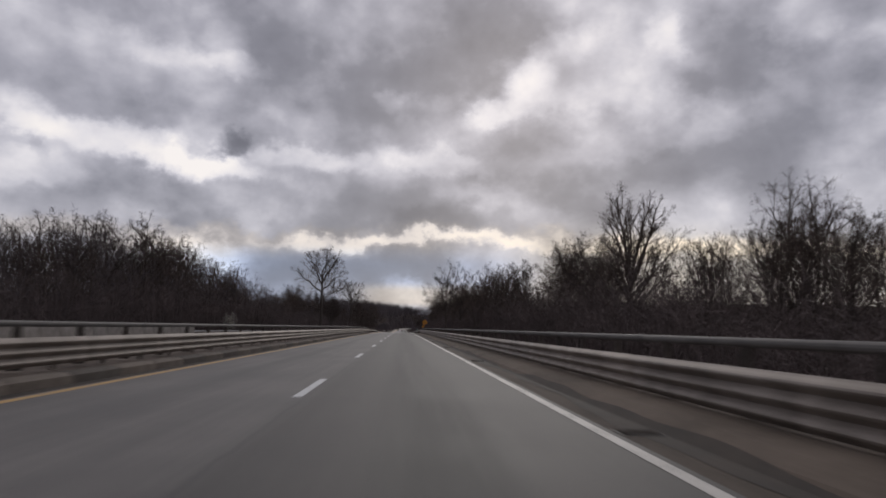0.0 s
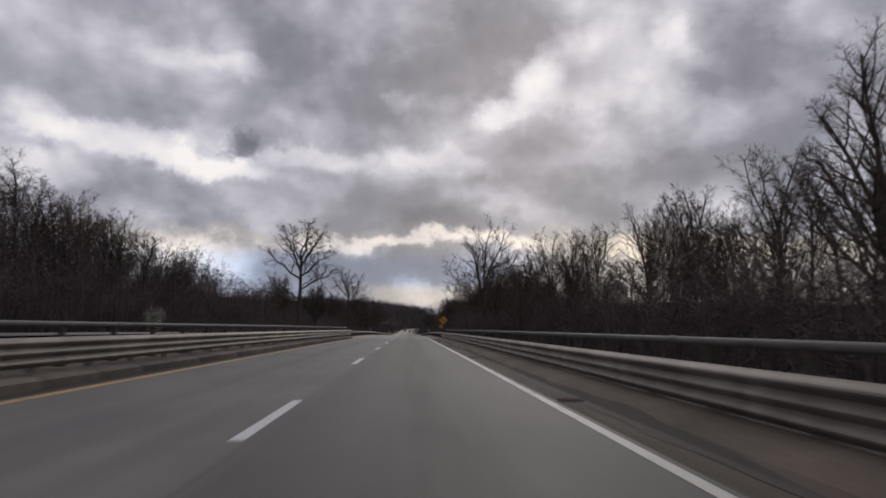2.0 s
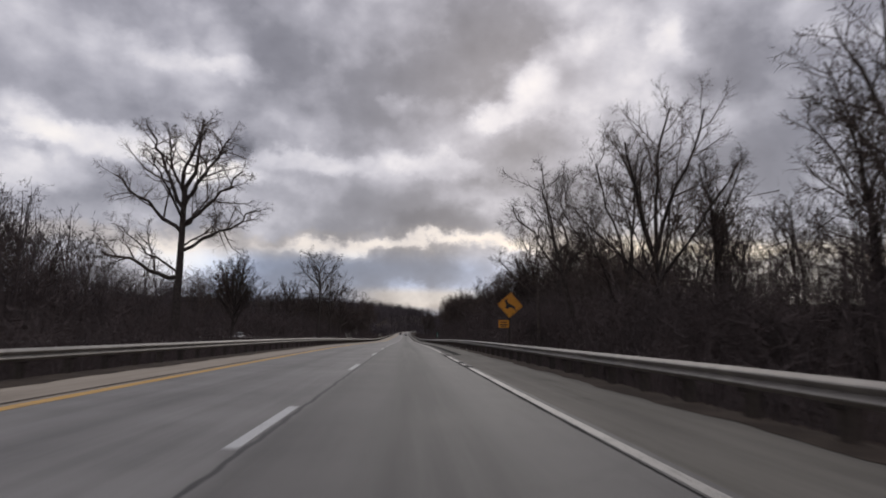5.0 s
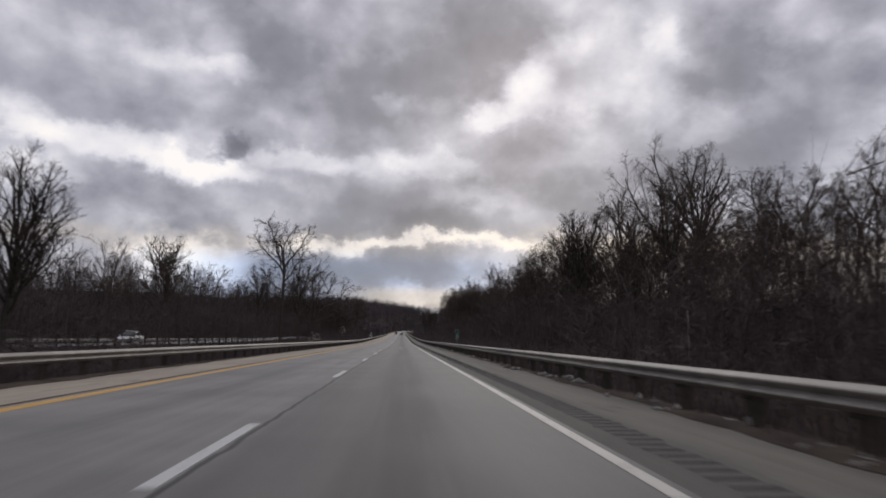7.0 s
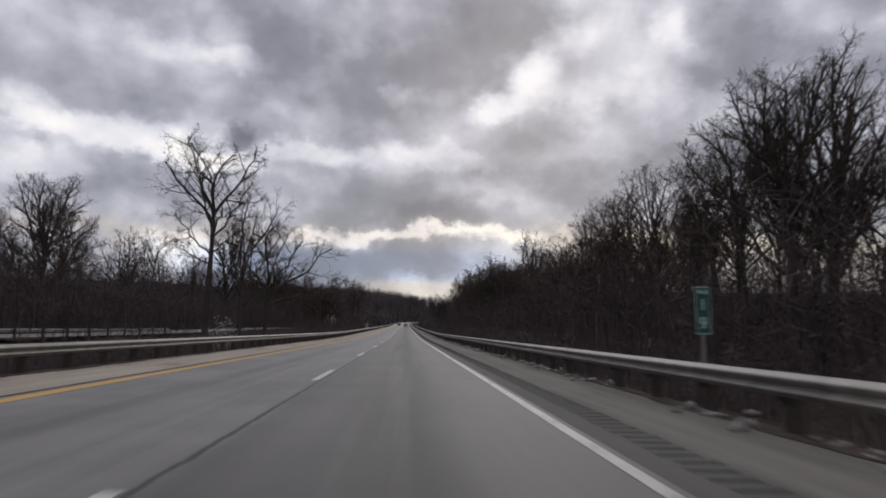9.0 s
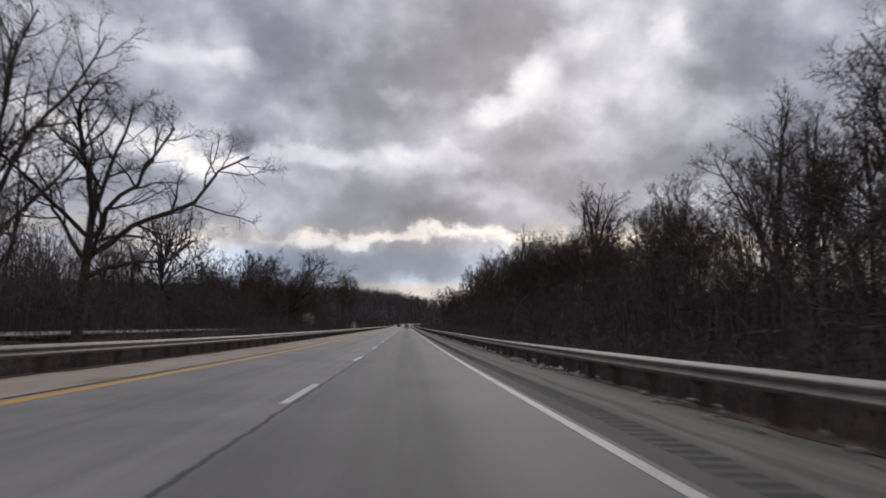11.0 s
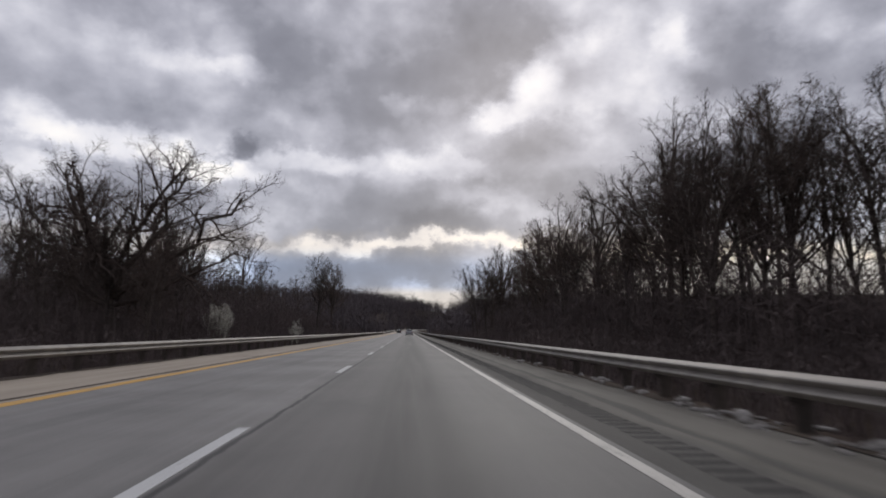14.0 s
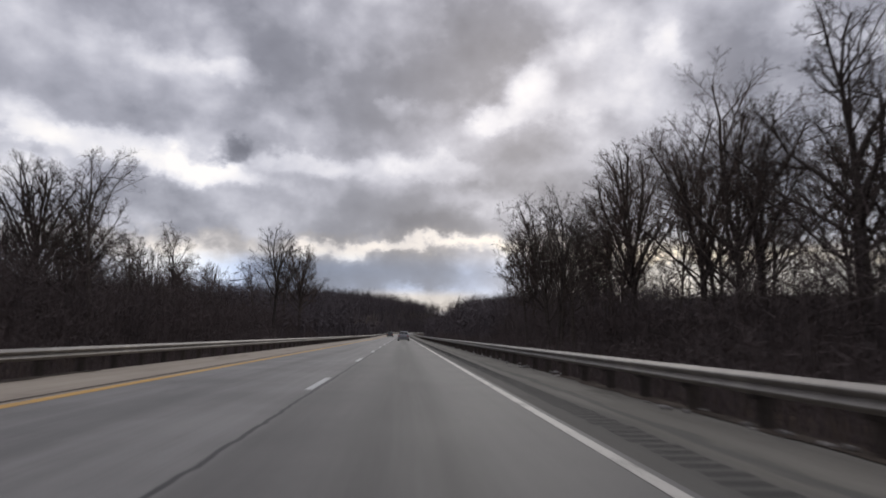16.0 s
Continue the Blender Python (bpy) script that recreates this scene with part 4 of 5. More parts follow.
tree_kind("wood_c", seed=63, girth=0.22, fork=0.50, count=9, spread=(10, 56), reach=0.38, low=0.55, lean=(0.08, 0.0), **WOOD)
tree_kind("wood_d", seed=64, girth=0.18, fork=0.66, count=10, spread=(10, 56), reach=0.27, low=0.4, lean=(-0.05, 0.06), **WOOD)
tree_kind("wood_e", seed=65, girth=0.23, fork=0.54, count=10, spread=(10, 62), reach=0.36, low=0.6, lean=(0.03, -0.04), **WOOD)

# trees that stand out, one by one: kind, place, the top's height over the road, turn
LANDMARKS = (
    ("lone", -25.7, 186.0, 27.0, 0, "tall lone bare tree with a broken-limbed open crown"),
    ("pair", -25.9, 300.4, 27.3, 0, "tall bare tree with upright limbs in the median"),
    ("vase", -23.2, 306.5, 22.0, 140, "bare leaning tree beside a taller one"),
    ("reaching", -20.9, 311.5, 17.2, 0, "bare bent tree at the foot of taller ones"),
    ("oak", -24.0, 401.0, 17.0, 0, "wide spreading bare oak reaching towards the road"),
    ("tall_twin", -27.0, 533.0, 23.5, 50, "bare round-crowned tree beside the guardrail"),
    ("broad", -26.0, 560.0, 23.5, 200, "bare spreading tree beside another past the median brush"),
    ("broad", 36.5, 88.3, 24.0, 0, "large bare round-crowned tree standing over the woods"),
    ("vase", 37.0, 46.0, 16.5, 120, "bare tree with upright limbs at the wood's edge"),
    ("vase", 41.5, 50.0, 17.0, 300, "bare tree with upright limbs at the wood's edge"),
    ("vase", 8.9, 118.5, 15.3, 75, "slim bare tree below the bridge's end"),
    ("slim_b", 15.8, 130.0, 11.0, 160, "slim bare tree beside the bridge's end"),
    ("tall_twin", 35.3, 119.0, 20.5, 220, "tall bare tree at the wood's edge"),
    ("wood_b", 30.2, 110.4, 15, 250, "slender pale-trunked bare tree below the bridge"),
    ("broad", 46.8, 161.0, 26.0, 310, "large bare tree standing over the woods"),
    ("vase", 15.3, 153.0, 17.2, 60, "bare tree with fanned upright limbs beyond the guardrail"),
    ("wood_a", 37.0, 186.0, 17.5, 60, "bare trunk wound in a thick coat of dark vines"),
    ("slim_a", 10.4, 164.4, 11.3, 0, "slim bare tree close behind the guardrail"),
    ("leaning", 11.4, 153.9, 12.2, 0, "leaning bare tree close behind the guardrail"),
    ("slim_b", 12.6, 153.2, 13.2, 200, "bare forked tree behind the deer sign"),
    ("broad", 37.6, 270.5, 26.5, 30, "large bare tree with spreading limbs over the woods"),
    ("vase", 35.0, 290.0, 21.0, 90, "tall bare tree at the wood's edge"),
    ("vase", 30.5, 320.0, 21.5, 10, "tall bare tree at the wood's edge"),
    ("crowned", 31.8, 373.3, 26.0, 70, "large bare round-crowned tree standing over the woods"),
    ("tall_twin", 43.5, 373.2, 24.0, 200, "tall bare tree with an open crown"),
    ("vase", 21.8, 392.8, 19.0, 110, "tall bare tree with thick low limbs"),
    ("vase", 28.7, 397.7, 21.0, 340, "large bare tree at the wood's edge"),
    ("great", 28.6, 415.8, 23.9, 0, "great bare tree with long level limbs over the woods"),
    ("vase", 26.0, 407.0, 24.0, 130, "tall bare tree with an upright crown"),
    ("tall_twin", 27.6, 437.5, 23.0, 300, "tall bare tree at the wood's edge"),
    ("vase", 27.0, 456.0, 23.5, 60, "tall bare tree with an upright crown"),
    ("vase", 24.5, 446.0, 23.0, 170, "tall bare tree with an upright crown"),
    ("broad", -25.3, 207.0, 13.0, 80, "bare spreading tree standing in the median brush"),
    ("broad", -57.5, 319.0, 25.5, 190, "large bare tree beyond the other carriageway"),
    ("tall_twin", -61.0, 330.0, 23.0, 20, "tall bare tree beyond the other carriageway"),
    ("vase", 30.5, 234.7, 24.8, 250, "tall bare tree at the wood's edge"),
    ("crowned", 38.5, 243.0, 26.5, 200, "tall bare tree with a rounded crown"),
    ("tall_twin", 41.2, 248.5, 28.0, 40, "tall bare tree with an open crown"),
    ("broad", 28.5, 262.0, 22.5, 120, "large bare tree with spreading limbs"),
    ("broad", -58.0, 419.0, 28.0, 10, "large bare round-crowned tree beyond the other carriageway"),
    ("broad", -56.0, 500.0, 28.0, 260, "large bare tree beyond the other carriageway"),
    ("tall_twin", -56.0, 511.0, 26.0, 130, "tall bare tree beyond the other carriageway"),
    ("broad", 28.0, 475.0, 24.5, 250, "large bare tree at the wood's edge"),
    ("broad", 26.6, 528.0, 26.0, 20, "large bare tree at the wood's edge"),
)
for key, x, y, top, turn, text in LANDMARKS:
    t = plant(key, x, y, top + float(road_z(y) - ground_z(x, y)), turn, text)
    if "pale" in text:
        t.children[0].data = t.children[0].data.copy()
        t.children[0].data.materials[0] = M_PALE_BARK
    if "vines" in text:
        r = np.random.default_rng(8)
        vv, vt = [], []
        for _ in range(2600):
            a, z = r.uniform(0, 2 * math.pi), 16.5 * r.random() ** 1.1
            k = 0.30 + 0.85 * r.random() * (1.15 - z / 20)
            p = np.array((k * math.cos(a), k * math.sin(a), z))
            blade(r, p, p + np.array((r.normal(0, 0.22), r.normal(0, 0.22), r.uniform(0.2, 0.9))), 0.05, vv, vt)
        raw_object("vines", np.array(vv), vt, M_BRUSH, t)


def build_woods():
    """The woods on both sides, tree by tree."""
    kinds = ("wood_a", "wood_b", "wood_c", "wood_d", "wood_e")
    spots = []

    def fill(count, x0, x1, y0, y1, h0, h1, text):
        """Heights are those of the tops over the road."""
        r = np.random.default_rng(int(y0 * 7 + x0 + 500))
        for _ in range(count):
            for _ in range(20):
                x, y = r.uniform(x0, x1), r.uniform(y0, y1)
                if all((x - a) ** 2 + (y - b) ** 2 > 2.8 ** 2 for a, b in spots):
                    break
            spots.append((x, y))
            top = r.uniform(h0, h1) + float(road_z(y) - ground_z(x, y))
            plant(kinds[int(r.integers(5))], x, y, top, r.uniform(0, 360), text, "woods")

    fill(17, 34, 52, 34, 72, 10, 15, "slim bare woodland tree below the bridge")
    fill(21, 33, 50, 72, 137, 13, 19, "slim bare woodland tree below the bridge")
    fill(6, 22, 31, 138, 150, 15, 19, "slim bare woodland tree beyond the guardrail")
    fill(5, 20, 28, 155, 166, 11, 15, "slim bare woodland tree beyond the guardrail")
    fill(13, 24, 40, 140, 190, 10, 14, "slim bare woodland tree beyond the guardrail")
    fill(7, 20, 27, 174, 184, 9.5, 11.5, "slim bare woodland tree beyond the guardrail")
    fill(8, 24, 40, 188, 215, 9, 13, "slim bare woodland tree beyond the guardrail")
    fill(14, 27, 42, 213, 240, 12, 17, "slim bare woodland tree beyond the guardrail")
    fill(13, 30, 46, 238, 262, 14, 19, "slim bare woodland tree beyond the guardrail")
    fill(24, 27, 44, 266, 310, 16, 21, "slim bare woodland tree beyond the guardrail")
    fill(16, 25, 41, 304, 340, 15, 18, "slim bare woodland tree beyond the guardrail")
    fill(31, 26, 44, 338, 395, 14, 19, "slim bare woodland tree beyond the guardrail")
    fill(6, 27, 38, 372, 394, 15.5, 18.5, "tall bare woodland tree beyond the guardrail")
    fill(14, 25, 38, 395, 426, 17, 22, "tall bare woodland tree beyond the guardrail")
    fill(11, 26, 39, 424, 462, 17, 22, "slim bare woodland tree beyond the guardrail")
    fill(16, 24, 42, 462, 545, 16, 21, "slim bare woodland tree beyond the guardrail")
    fill(6, 11, 15, 448, 462, 11, 14, "bare young tree at the wood's edge")
    fill(11, -76, -56, 68, 115, 15, 20, "slim bare woodland tree beyond the other carriageway")
    fill(16, -76, -56, 115, 192, 21, 28, "slim bare woodland tree beyond the other carriageway")
    fill(10, -76, -56, 192, 240, 17, 23, "slim bare woodland tree beyond the other carriageway")
    fill(13, -80, -57, 240, 330, 13, 20, "slim bare woodland tree beyond the other carriageway")
    fill(18, -50, -27, 408, 560, 12, 19, "slim bare woodland tree beyond the median brush")
    fill(15, -32, -17, 391, 412, 6, 9.5, "small bare tree in the median brush")
    fill(6, -36, -28, 414, 432, 10, 12.5, "slim bare woodland tree beyond the median brush")
    fill(30, -74, -54, 330, 580, 18, 24, "slim bare woodland tree beyond the other carriageway")


build_woods()


def stems(name, count, place, height, bend, forks, width, mat, label, seed):
    """A thicket: many thin three-sided stems with side twigs, as one mesh."""
    r = np.random.default_rng(seed)
    x, y = place(r, count)
    z = ground_z(x, y) - 0.1
    h = height(r, x, y) * (0.72 + 0.5 * (0.5 + 0.5 * np.sin(y * 0.083 + x * 0.05) * np.cos(y * 0.031 + x * 0.11)) + 0.12 * np.sin(y * 0.41))
    lean = r.normal(0, bend, (count, 2)) * h[:, None]
    foot = np.stack([x, y, z], 1)
    top = foot + np.concatenate([lean, h[:, None]], 1)
    starts, ends, thick = [foot], [top], [width * (0.5 + r.random(count))]
    for _ in range(forks):
        f = r.uniform(0.25, 0.95, count)
        p = foot + (top - foot) * f[:, None]
        spread = r.normal(0, 1, (count, 3)) * np.array((1, 1, 0.5)) + np.array((0, 0, 0.75))
        spread /= np.linalg.norm(spread, axis=1)[:, None]
        starts.append(p)
        ends.append(p + spread * (h * r.uniform(0.14, 0.40, count))[:, None])
        thick.append(width * 0.55 * (0.5 + r.random(count)))
    a, b, w = np.concatenate(starts), np.concatenate(ends), np.concatenate(thick)
    d = b - a
    s = np.cross(d, r.normal(0, 1, d.shape))
    s *= (w / (np.linalg.norm(s, axis=1) + 1e-9))[:, None]
    verts = np.stack([a - s, a + s, b], 1)
    tris = np.arange(len(a) * 3).reshape(-1, 3)
    return tagged(raw_object(name, verts.reshape(-1, 3), tris, mat), label, "undergrowth", kind="stuff")


def band(x0, x1, y0, y1):
    return lambda r, n: (r.uniform(x0, x1, n), r.uniform(y0, y1, n))


stems("undergrowth", 16000, band(6.0, 22, 124, 530), lambda r, x, y: r.uniform(1.3, 2.2, len(x)) * (1.0 + 0.055 * (x - 6)), 0.16, 5, 0.026, M_BRUSH, "dense dark leafless brush behind the guardrail", 1)
stems("undergrowth", 24000, band(19, 48, 10, 540), lambda r, x, y: 4.8 + 6.0 * r.random(len(x)) ** 1.3 + 1.6 * smoothstep(205, 225, y) * (1 - smoothstep(360, 376, y)) + np.clip((150 - y) / 40, 0, 1) * 2.5 * smoothstep(60, 85, y) + (2.6 * smoothstep(34, 46, y) - 1.0) * (1 - smoothstep(50, 80, y)) - 0.3 * smoothstep(376, 392, y), 0.11, 7, 0.05, M_BRUSH, "dense dark leafless thicket under the trees", 2)
stems("undergrowth", 20000, band(-80, -44.5, 20, 580), lambda r, x, y: 6.0 + 6.5 * r.random(len(x)) ** 1.3 + 2.5 * smoothstep(80, 120, y) * (1 - smoothstep(215, 240, y)), 0.11, 7, 0.055, M_BRUSH, "dense dark leafless thicket beyond the other carriageway", 3)
stems("undergrowth", 9000, band(-28, -13, 262, 560), lambda r, x, y: r.uniform(1.2, 3.6, len(x)) + 3.2 * smoothstep(374, 384, y) * (1 - smoothstep(404, 414, y)) * smoothstep(-16, -20, x) * r.random(len(x)), 0.16, 5, 0.028, M_BRUSH, "dark leafless brush in the median", 4)


stems("undergrowth", 9000, band(-46, -24, 402, 580), lambda r, x, y: 3.0 + 6.0 * r.random(len(x)) ** 1.5, 0.12, 7, 0.045, M_BRUSH, "dense dark leafless thicket beyond the median", 45)
stems("undergrowth", 9000, band(-28, -11.5, 118, 212), lambda r, x, y: r.uniform(1.8, 3.4, len(x)), 0.18, 5, 0.028, M_BRUSH, "dark leafless brush in the median", 43)
stems("undergrowth", 5000, band(-26, -11.5, 206, 266), lambda r, x, y: r.uniform(0.9, 1.7, len(x)), 0.2, 5, 0.024, M_BRUSH, "low dark leafless brush in the median", 44)
stems("undergrowth", 2600, band(10.0, 15.0, 169, 179), lambda r, x, y: 2.0 + 3.0 * r.random(len(x)), 0.24, 7, 0.022, M_BRUSH, "tall dark tangled brush close behind the guardrail", 46)
stems("undergrowth", 2600, band(10.0, 17.0, 141, 153), lambda r, x, y: 2.0 + 3.6 * r.random(len(x)), 0.2, 7, 0.024, M_BRUSH, "tall dark tangled brush under the vine-wound tree", 47)
stems("dead_grass", 20000, band(RAIL_L - 1.6, RAIL_L + 0.22, 118, 560), lambda r, x, y: r.uniform(0.15, 0.42, len(x)), 0.25, 1, 0.02, M_BRUSH, "dark dead grass under the median guardrail", 41)
stems("dead_grass", 20000, band(RAIL_R - 0.05, RAIL_R + 1.9, 118, 560), lambda r, x, y: r.uniform(0.12, 0.40, len(x)), 0.25, 1, 0.02, M_BRUSH, "dark dead grass under the guardrail", 42)


def far_place(x0, x1, y0, y1):
    return lambda r, n: (np.concatenate([r.uniform(x0, x1, n // 2), -r.uniform(x0 + 22, x1 + 22, n - n // 2)]), r.uniform(y0, y1, n))


def ridge_height(r, x, y):
    off = np.abs(x - road_x(y) + 2.5)
    opp = np.abs(x - road_x(y) + 36.5)
    keep = np.where(((off < 12) | (opp < 8)) & (y < 900), 0.01, np.where((off < 26) & (y < 900), 0.6, np.where(off < 8, 0.25, 1.0)))
    return r.uniform(10, 17, len(x)) * keep


stems("far_woods", 9000, far_place(44, 120, -20, 640), lambda r, x, y: r.uniform(9, 15, len(x)) * np.where(x > 0, 0.55, 1.0), 0.05, 6, 0.10, M_HAZED_WOODS, "dark leafless thicket behind the first trees", 5)
stems("far_woods", 20000, lambda r, n: (r.normal(20, 130, n), r.uniform(530, 1340, n)), ridge_height, 0.09, 6, 0.32, M_HAZED_WOODS, "leafless thicket on the ridge closing the view", 6)


def joined_trees(name, label, count, place, tops, seed):
    """Woods too far to tell tree from tree: light trees joined into one mesh."""
    r = np.random.default_rng(seed)
    models = []
    for k in range(5):
        (tv, tt), (cv, ct) = grow(seed=200 + k, height=20, girth=0.22, fork=0.5 + 0.04 * k, count=7, spread=(10, 58), reach=0.36, low=0.5, orders=(4, 3, 3), curl=0.13, lift=0.04, angle=(28, 62), fine=0.04, light=True)
        tt = np.array(tt)
        models.append((np.concatenate([tv[:len(tv)], cv]), np.concatenate([tt, np.array(ct) + len(tv)])))
    x, y = place(r, count)
    h = tops(r, x, y)
    verts, tris, base = [], [], 0
    for i in range(count):
        if h[i] < 2:
            continue
        v, t = models[int(r.integers(5))]
        a, k = r.uniform(0, 2 * math.pi), h[i] / 20
        c, s = math.cos(a) * k, math.sin(a) * k
        verts.append(v @ np.array(((c, s, 0), (-s, c, 0), (0, 0, k))) + np.array((x[i], y[i], float(ground_z(x[i], y[i])))))
        tris.append(t + base)
        base += len(v)
    return tagged(raw_object(name, np.concatenate(verts), np.concatenate(tris), M_HAZED_WOODS), label, "woods", kind="stuff")


def far_tops(r, x, y):
    off = x - road_x(y)
    clear = (np.abs(off + 2.5) < np.where(y < 900, 26, 10))
    return np.where(clear, 0.0, r.uniform(14, 22, len(x)))


def beside(r, n):
    """Denser towards the road, thinner up the ridge."""
    y = r.uniform(500, 1330, n)
    side = np.where(r.random(n) < 0.5, 1, -1)
    off = np.where(side > 0, 24 + r.exponential(45, n), -50 - r.exponential(50, n))
    return off + road_x(y), y


joined_trees("far_woods", "bare woods lining the road towards the far ridge", 300, beside, far_tops, 21)
joined_trees("far_woods", "bare trees along the skyline of the ridge", 170, lambda r, n: (r.uniform(-260, 330, n), r.uniform(1180, 1420, n)), lambda r, x, y: r.uniform(14, 22, len(x)), 22)
joined_trees("far_woods", "bare woods beyond the other carriageway", 220, lambda r, n: (r.uniform(-92, -60, n), r.uniform(225, 600, n)), lambda r, x, y: 16.5 + 4.0 * np.sin(y * 0.07 + 1.0) * np.cos(y * 0.023) + r.uniform(0, 5, len(x)), 24)
joined_trees("far_woods", "bare woods beyond the parapet of the other carriageway", 190, lambda r, n: (r.uniform(-94, -58, n), r.uniform(75, 230, n)), lambda r, x, y: 13.5 + 7.5 * smoothstep(80, 125, y) + r.uniform(0, 6, len(x)), 25)
joined_trees("far_woods", "bare woods behind the first trees", 330, far_place(43, 72, 70, 560), lambda r, x, y: r.uniform(14, 19, len(x)) * np.where((x > 0) & (r.random(len(x)) < 0.55), 0.0, 1.0), 23)


# ------------------------------------------------------------------ signs
def plate(w, h, t, radius, turn=0.0):
    """A thin upright plate with rounded corners, facing -y."""
    pts = []
    for cx, cz, a0 in ((w / 2 - radius, h / 2 - radius, 0), (-w / 2 + radius, h / 2 - radius, 90), (-w / 2 + radius, -h / 2 + radius, 180), (w / 2 - radius, -h / 2 + radius, 270)):
        for k in range(4):
            a = radians(a0 + 30 * k)
            x, z = cx + radius * math.cos(a), cz + radius * math.sin(a)
            c, s = math.cos(radians(turn)), math.sin(radians(turn))
            pts.append((x * c - z * s, x * s + z * c))
    return sweep_bm(pts, t, True)


def outline_bm(points, t):
    bm = bmesh.new()
    front = [bm.verts.new((x, 0, z)) for x, z in points]
    f = bm.faces.new(front)
    out = bmesh.ops.extrude_face_region(bm, geom=[f])
    bmesh.ops.translate(bm, verts=[v for v in out["geom"] if isinstance(v, bmesh.types.BMVert)], vec=(0, t, 0))
    bmesh.ops.recalc_face_normals(bm, faces=bm.faces[:])
    return bm


def text_mesh(text, size, mat, parent, at, name="lettering"):
    cu = bpy.data.curves.new(name, "FONT")
    cu.body, cu.size, cu.align_x, cu.align_y, cu.extrude = text, size, "CENTER", "CENTER", 0.002
    tmp = new(name, cu)
    bpy.context.view_layer.update()
    me = bpy.data.meshes.new_from_object(tmp)
    bpy.data.objects.remove(tmp)
    me.materials.clear()
    me.materials.append(mat)
    ob = new(name, me)
    ob.parent = parent
    ob.matrix_basis = Matrix.Translation(at) @ pose(0, 0, 0, 90, 0, 0)
    return ob


def build_deer_sign():
    y, x = 150.8, 5.63
    s = tagged(new("deer_sign"), "amber diamond warning sign with a black leaping deer", "road sign")
    s.matrix_basis = along(y, x)
    part("post", box_bm(0.09, 0.09, 4.4, (0, 0.08, 1.2), 0.006), M_POST, s)
    board = part("panel", plate(1.06, 1.06, 0.012, 0.05, 41), M_SIGN_YELLOW, s)
    board.location = (0.04, 0, 2.74)
    rim = bmesh.new()
    c = 1.06 / math.sqrt(2)
    o, i = c - 0.045, c - 0.07
    tips = [(math.cos(radians(t - 4)), math.sin(radians(t - 4))) for t in (0, 90, 180, 270)]
    vo = [rim.verts.new((a * o, -0.004, b * o)) for a, b in tips]
    vi = [rim.verts.new((a * i, -0.004, b * i)) for a, b in tips]
    for k in range(4):
        rim.faces.new((vo[k], vo[(k + 1) % 4], vi[(k + 1) % 4], vi[k]))
    part("border", rim, M_BLACK, board)
    deer = ((-0.36, 0.22), (-0.27, 0.30), (-0.24, 0.40), (-0.21, 0.30), (-0.13, 0.40), (-0.17, 0.27), (-0.16, 0.20), (-0.08, 0.10), (0.10, 0.02), (0.24, -0.07), (0.30, -0.06), (0.28, -0.13),
            (0.30, -0.22), (0.38, -0.32), (0.33, -0.33), (0.22, -0.22), (0.10, -0.14), (-0.06, -0.12), (-0.16, -0.16), (-0.28, -0.10), (-0.30, -0.14), (-0.14, -0.24), (-0.20, -0.08), (-0.25, 0.06), (-0.27, 0.19))
    part("symbol", outline_bm([(x * 0.98, z * 0.98) for x, z in deer], 0.003), M_BLACK, board).location = (0, -0.006, 0)
    small = part("plaque", plate(0.60, 0.44, 0.012, 0.03), M_SIGN_YELLOW, s)
    small.location = (-0.33, 0, 1.68)
    for z, w in ((0.09, 0.34), (-0.05, 0.42), (-0.13, 0.3)):
        part("lettering", box_bm(w, 0.003, 0.05, (0, -0.003, z)), M_BLACK, small)


def build_mile_sign():
    s = tagged(new("mile_marker"), "narrow green mile marker with white numerals", "road sign")
    s.matrix_basis = along(229.8, 5.68)
    part("post", box_bm(0.06, 0.05, 2.6, (0, 0.04, 0.3), 0.005), M_STEEL, s)
    board = part("panel", plate(0.30, 0.92, 0.01, 0.03), M_SIGN_GREEN, s)
    board.location = (0, 0, 1.52)
    edge = bmesh.new()
    for a, b, c, d in ((-0.139, 0.448, 0.139, 0.436), (-0.139, -0.436, 0.139, -0.448), (-0.139, 0.436, -0.129, -0.436), (0.129, 0.436, 0.139, -0.436)):
        edge.faces.new([edge.verts.new((p, -0.003, q)) for p, q in ((a, b), (c, b), (c, d), (a, d))])
    part("border", edge, M_SIGN_WHITE, board)
    text_mesh("MILE", 0.105, M_SIGN_WHITE, board, (0, -0.004, 0.345))
    text_mesh("1", 0.32, M_SIGN_WHITE, board, (0, -0.004, 0.10)).scale.x = 0.7
    text_mesh("9", 0.32, M_SIGN_WHITE, board, (0, -0.004, -0.25)).scale.x = 0.85


build_deer_sign()
build_mile_sign()


def build_poles():
    base = tagged(new("marker_pole"), "tall thin weathered wooden pole at the wood's edge", "pole", "poles along the wood's edge")
    part("shaft", cylinder_bm(0.09, 6.4, pose(0, 0, 1.6), 10, 0.07), M_PALE_BARK, base)
    part("cap", cylinder_bm(0.085, 0.06, pose(0, 0, 4.83), 10, 0.05), M_STEEL, base)
    spots = (211.5, 287.0, 356.0)
    base.matrix_basis = along(spots[0], 21.6, -1.5)
    for y in spots[1:]:
        copy_thing(base, along(y, 21.6, -1.5))


build_poles()


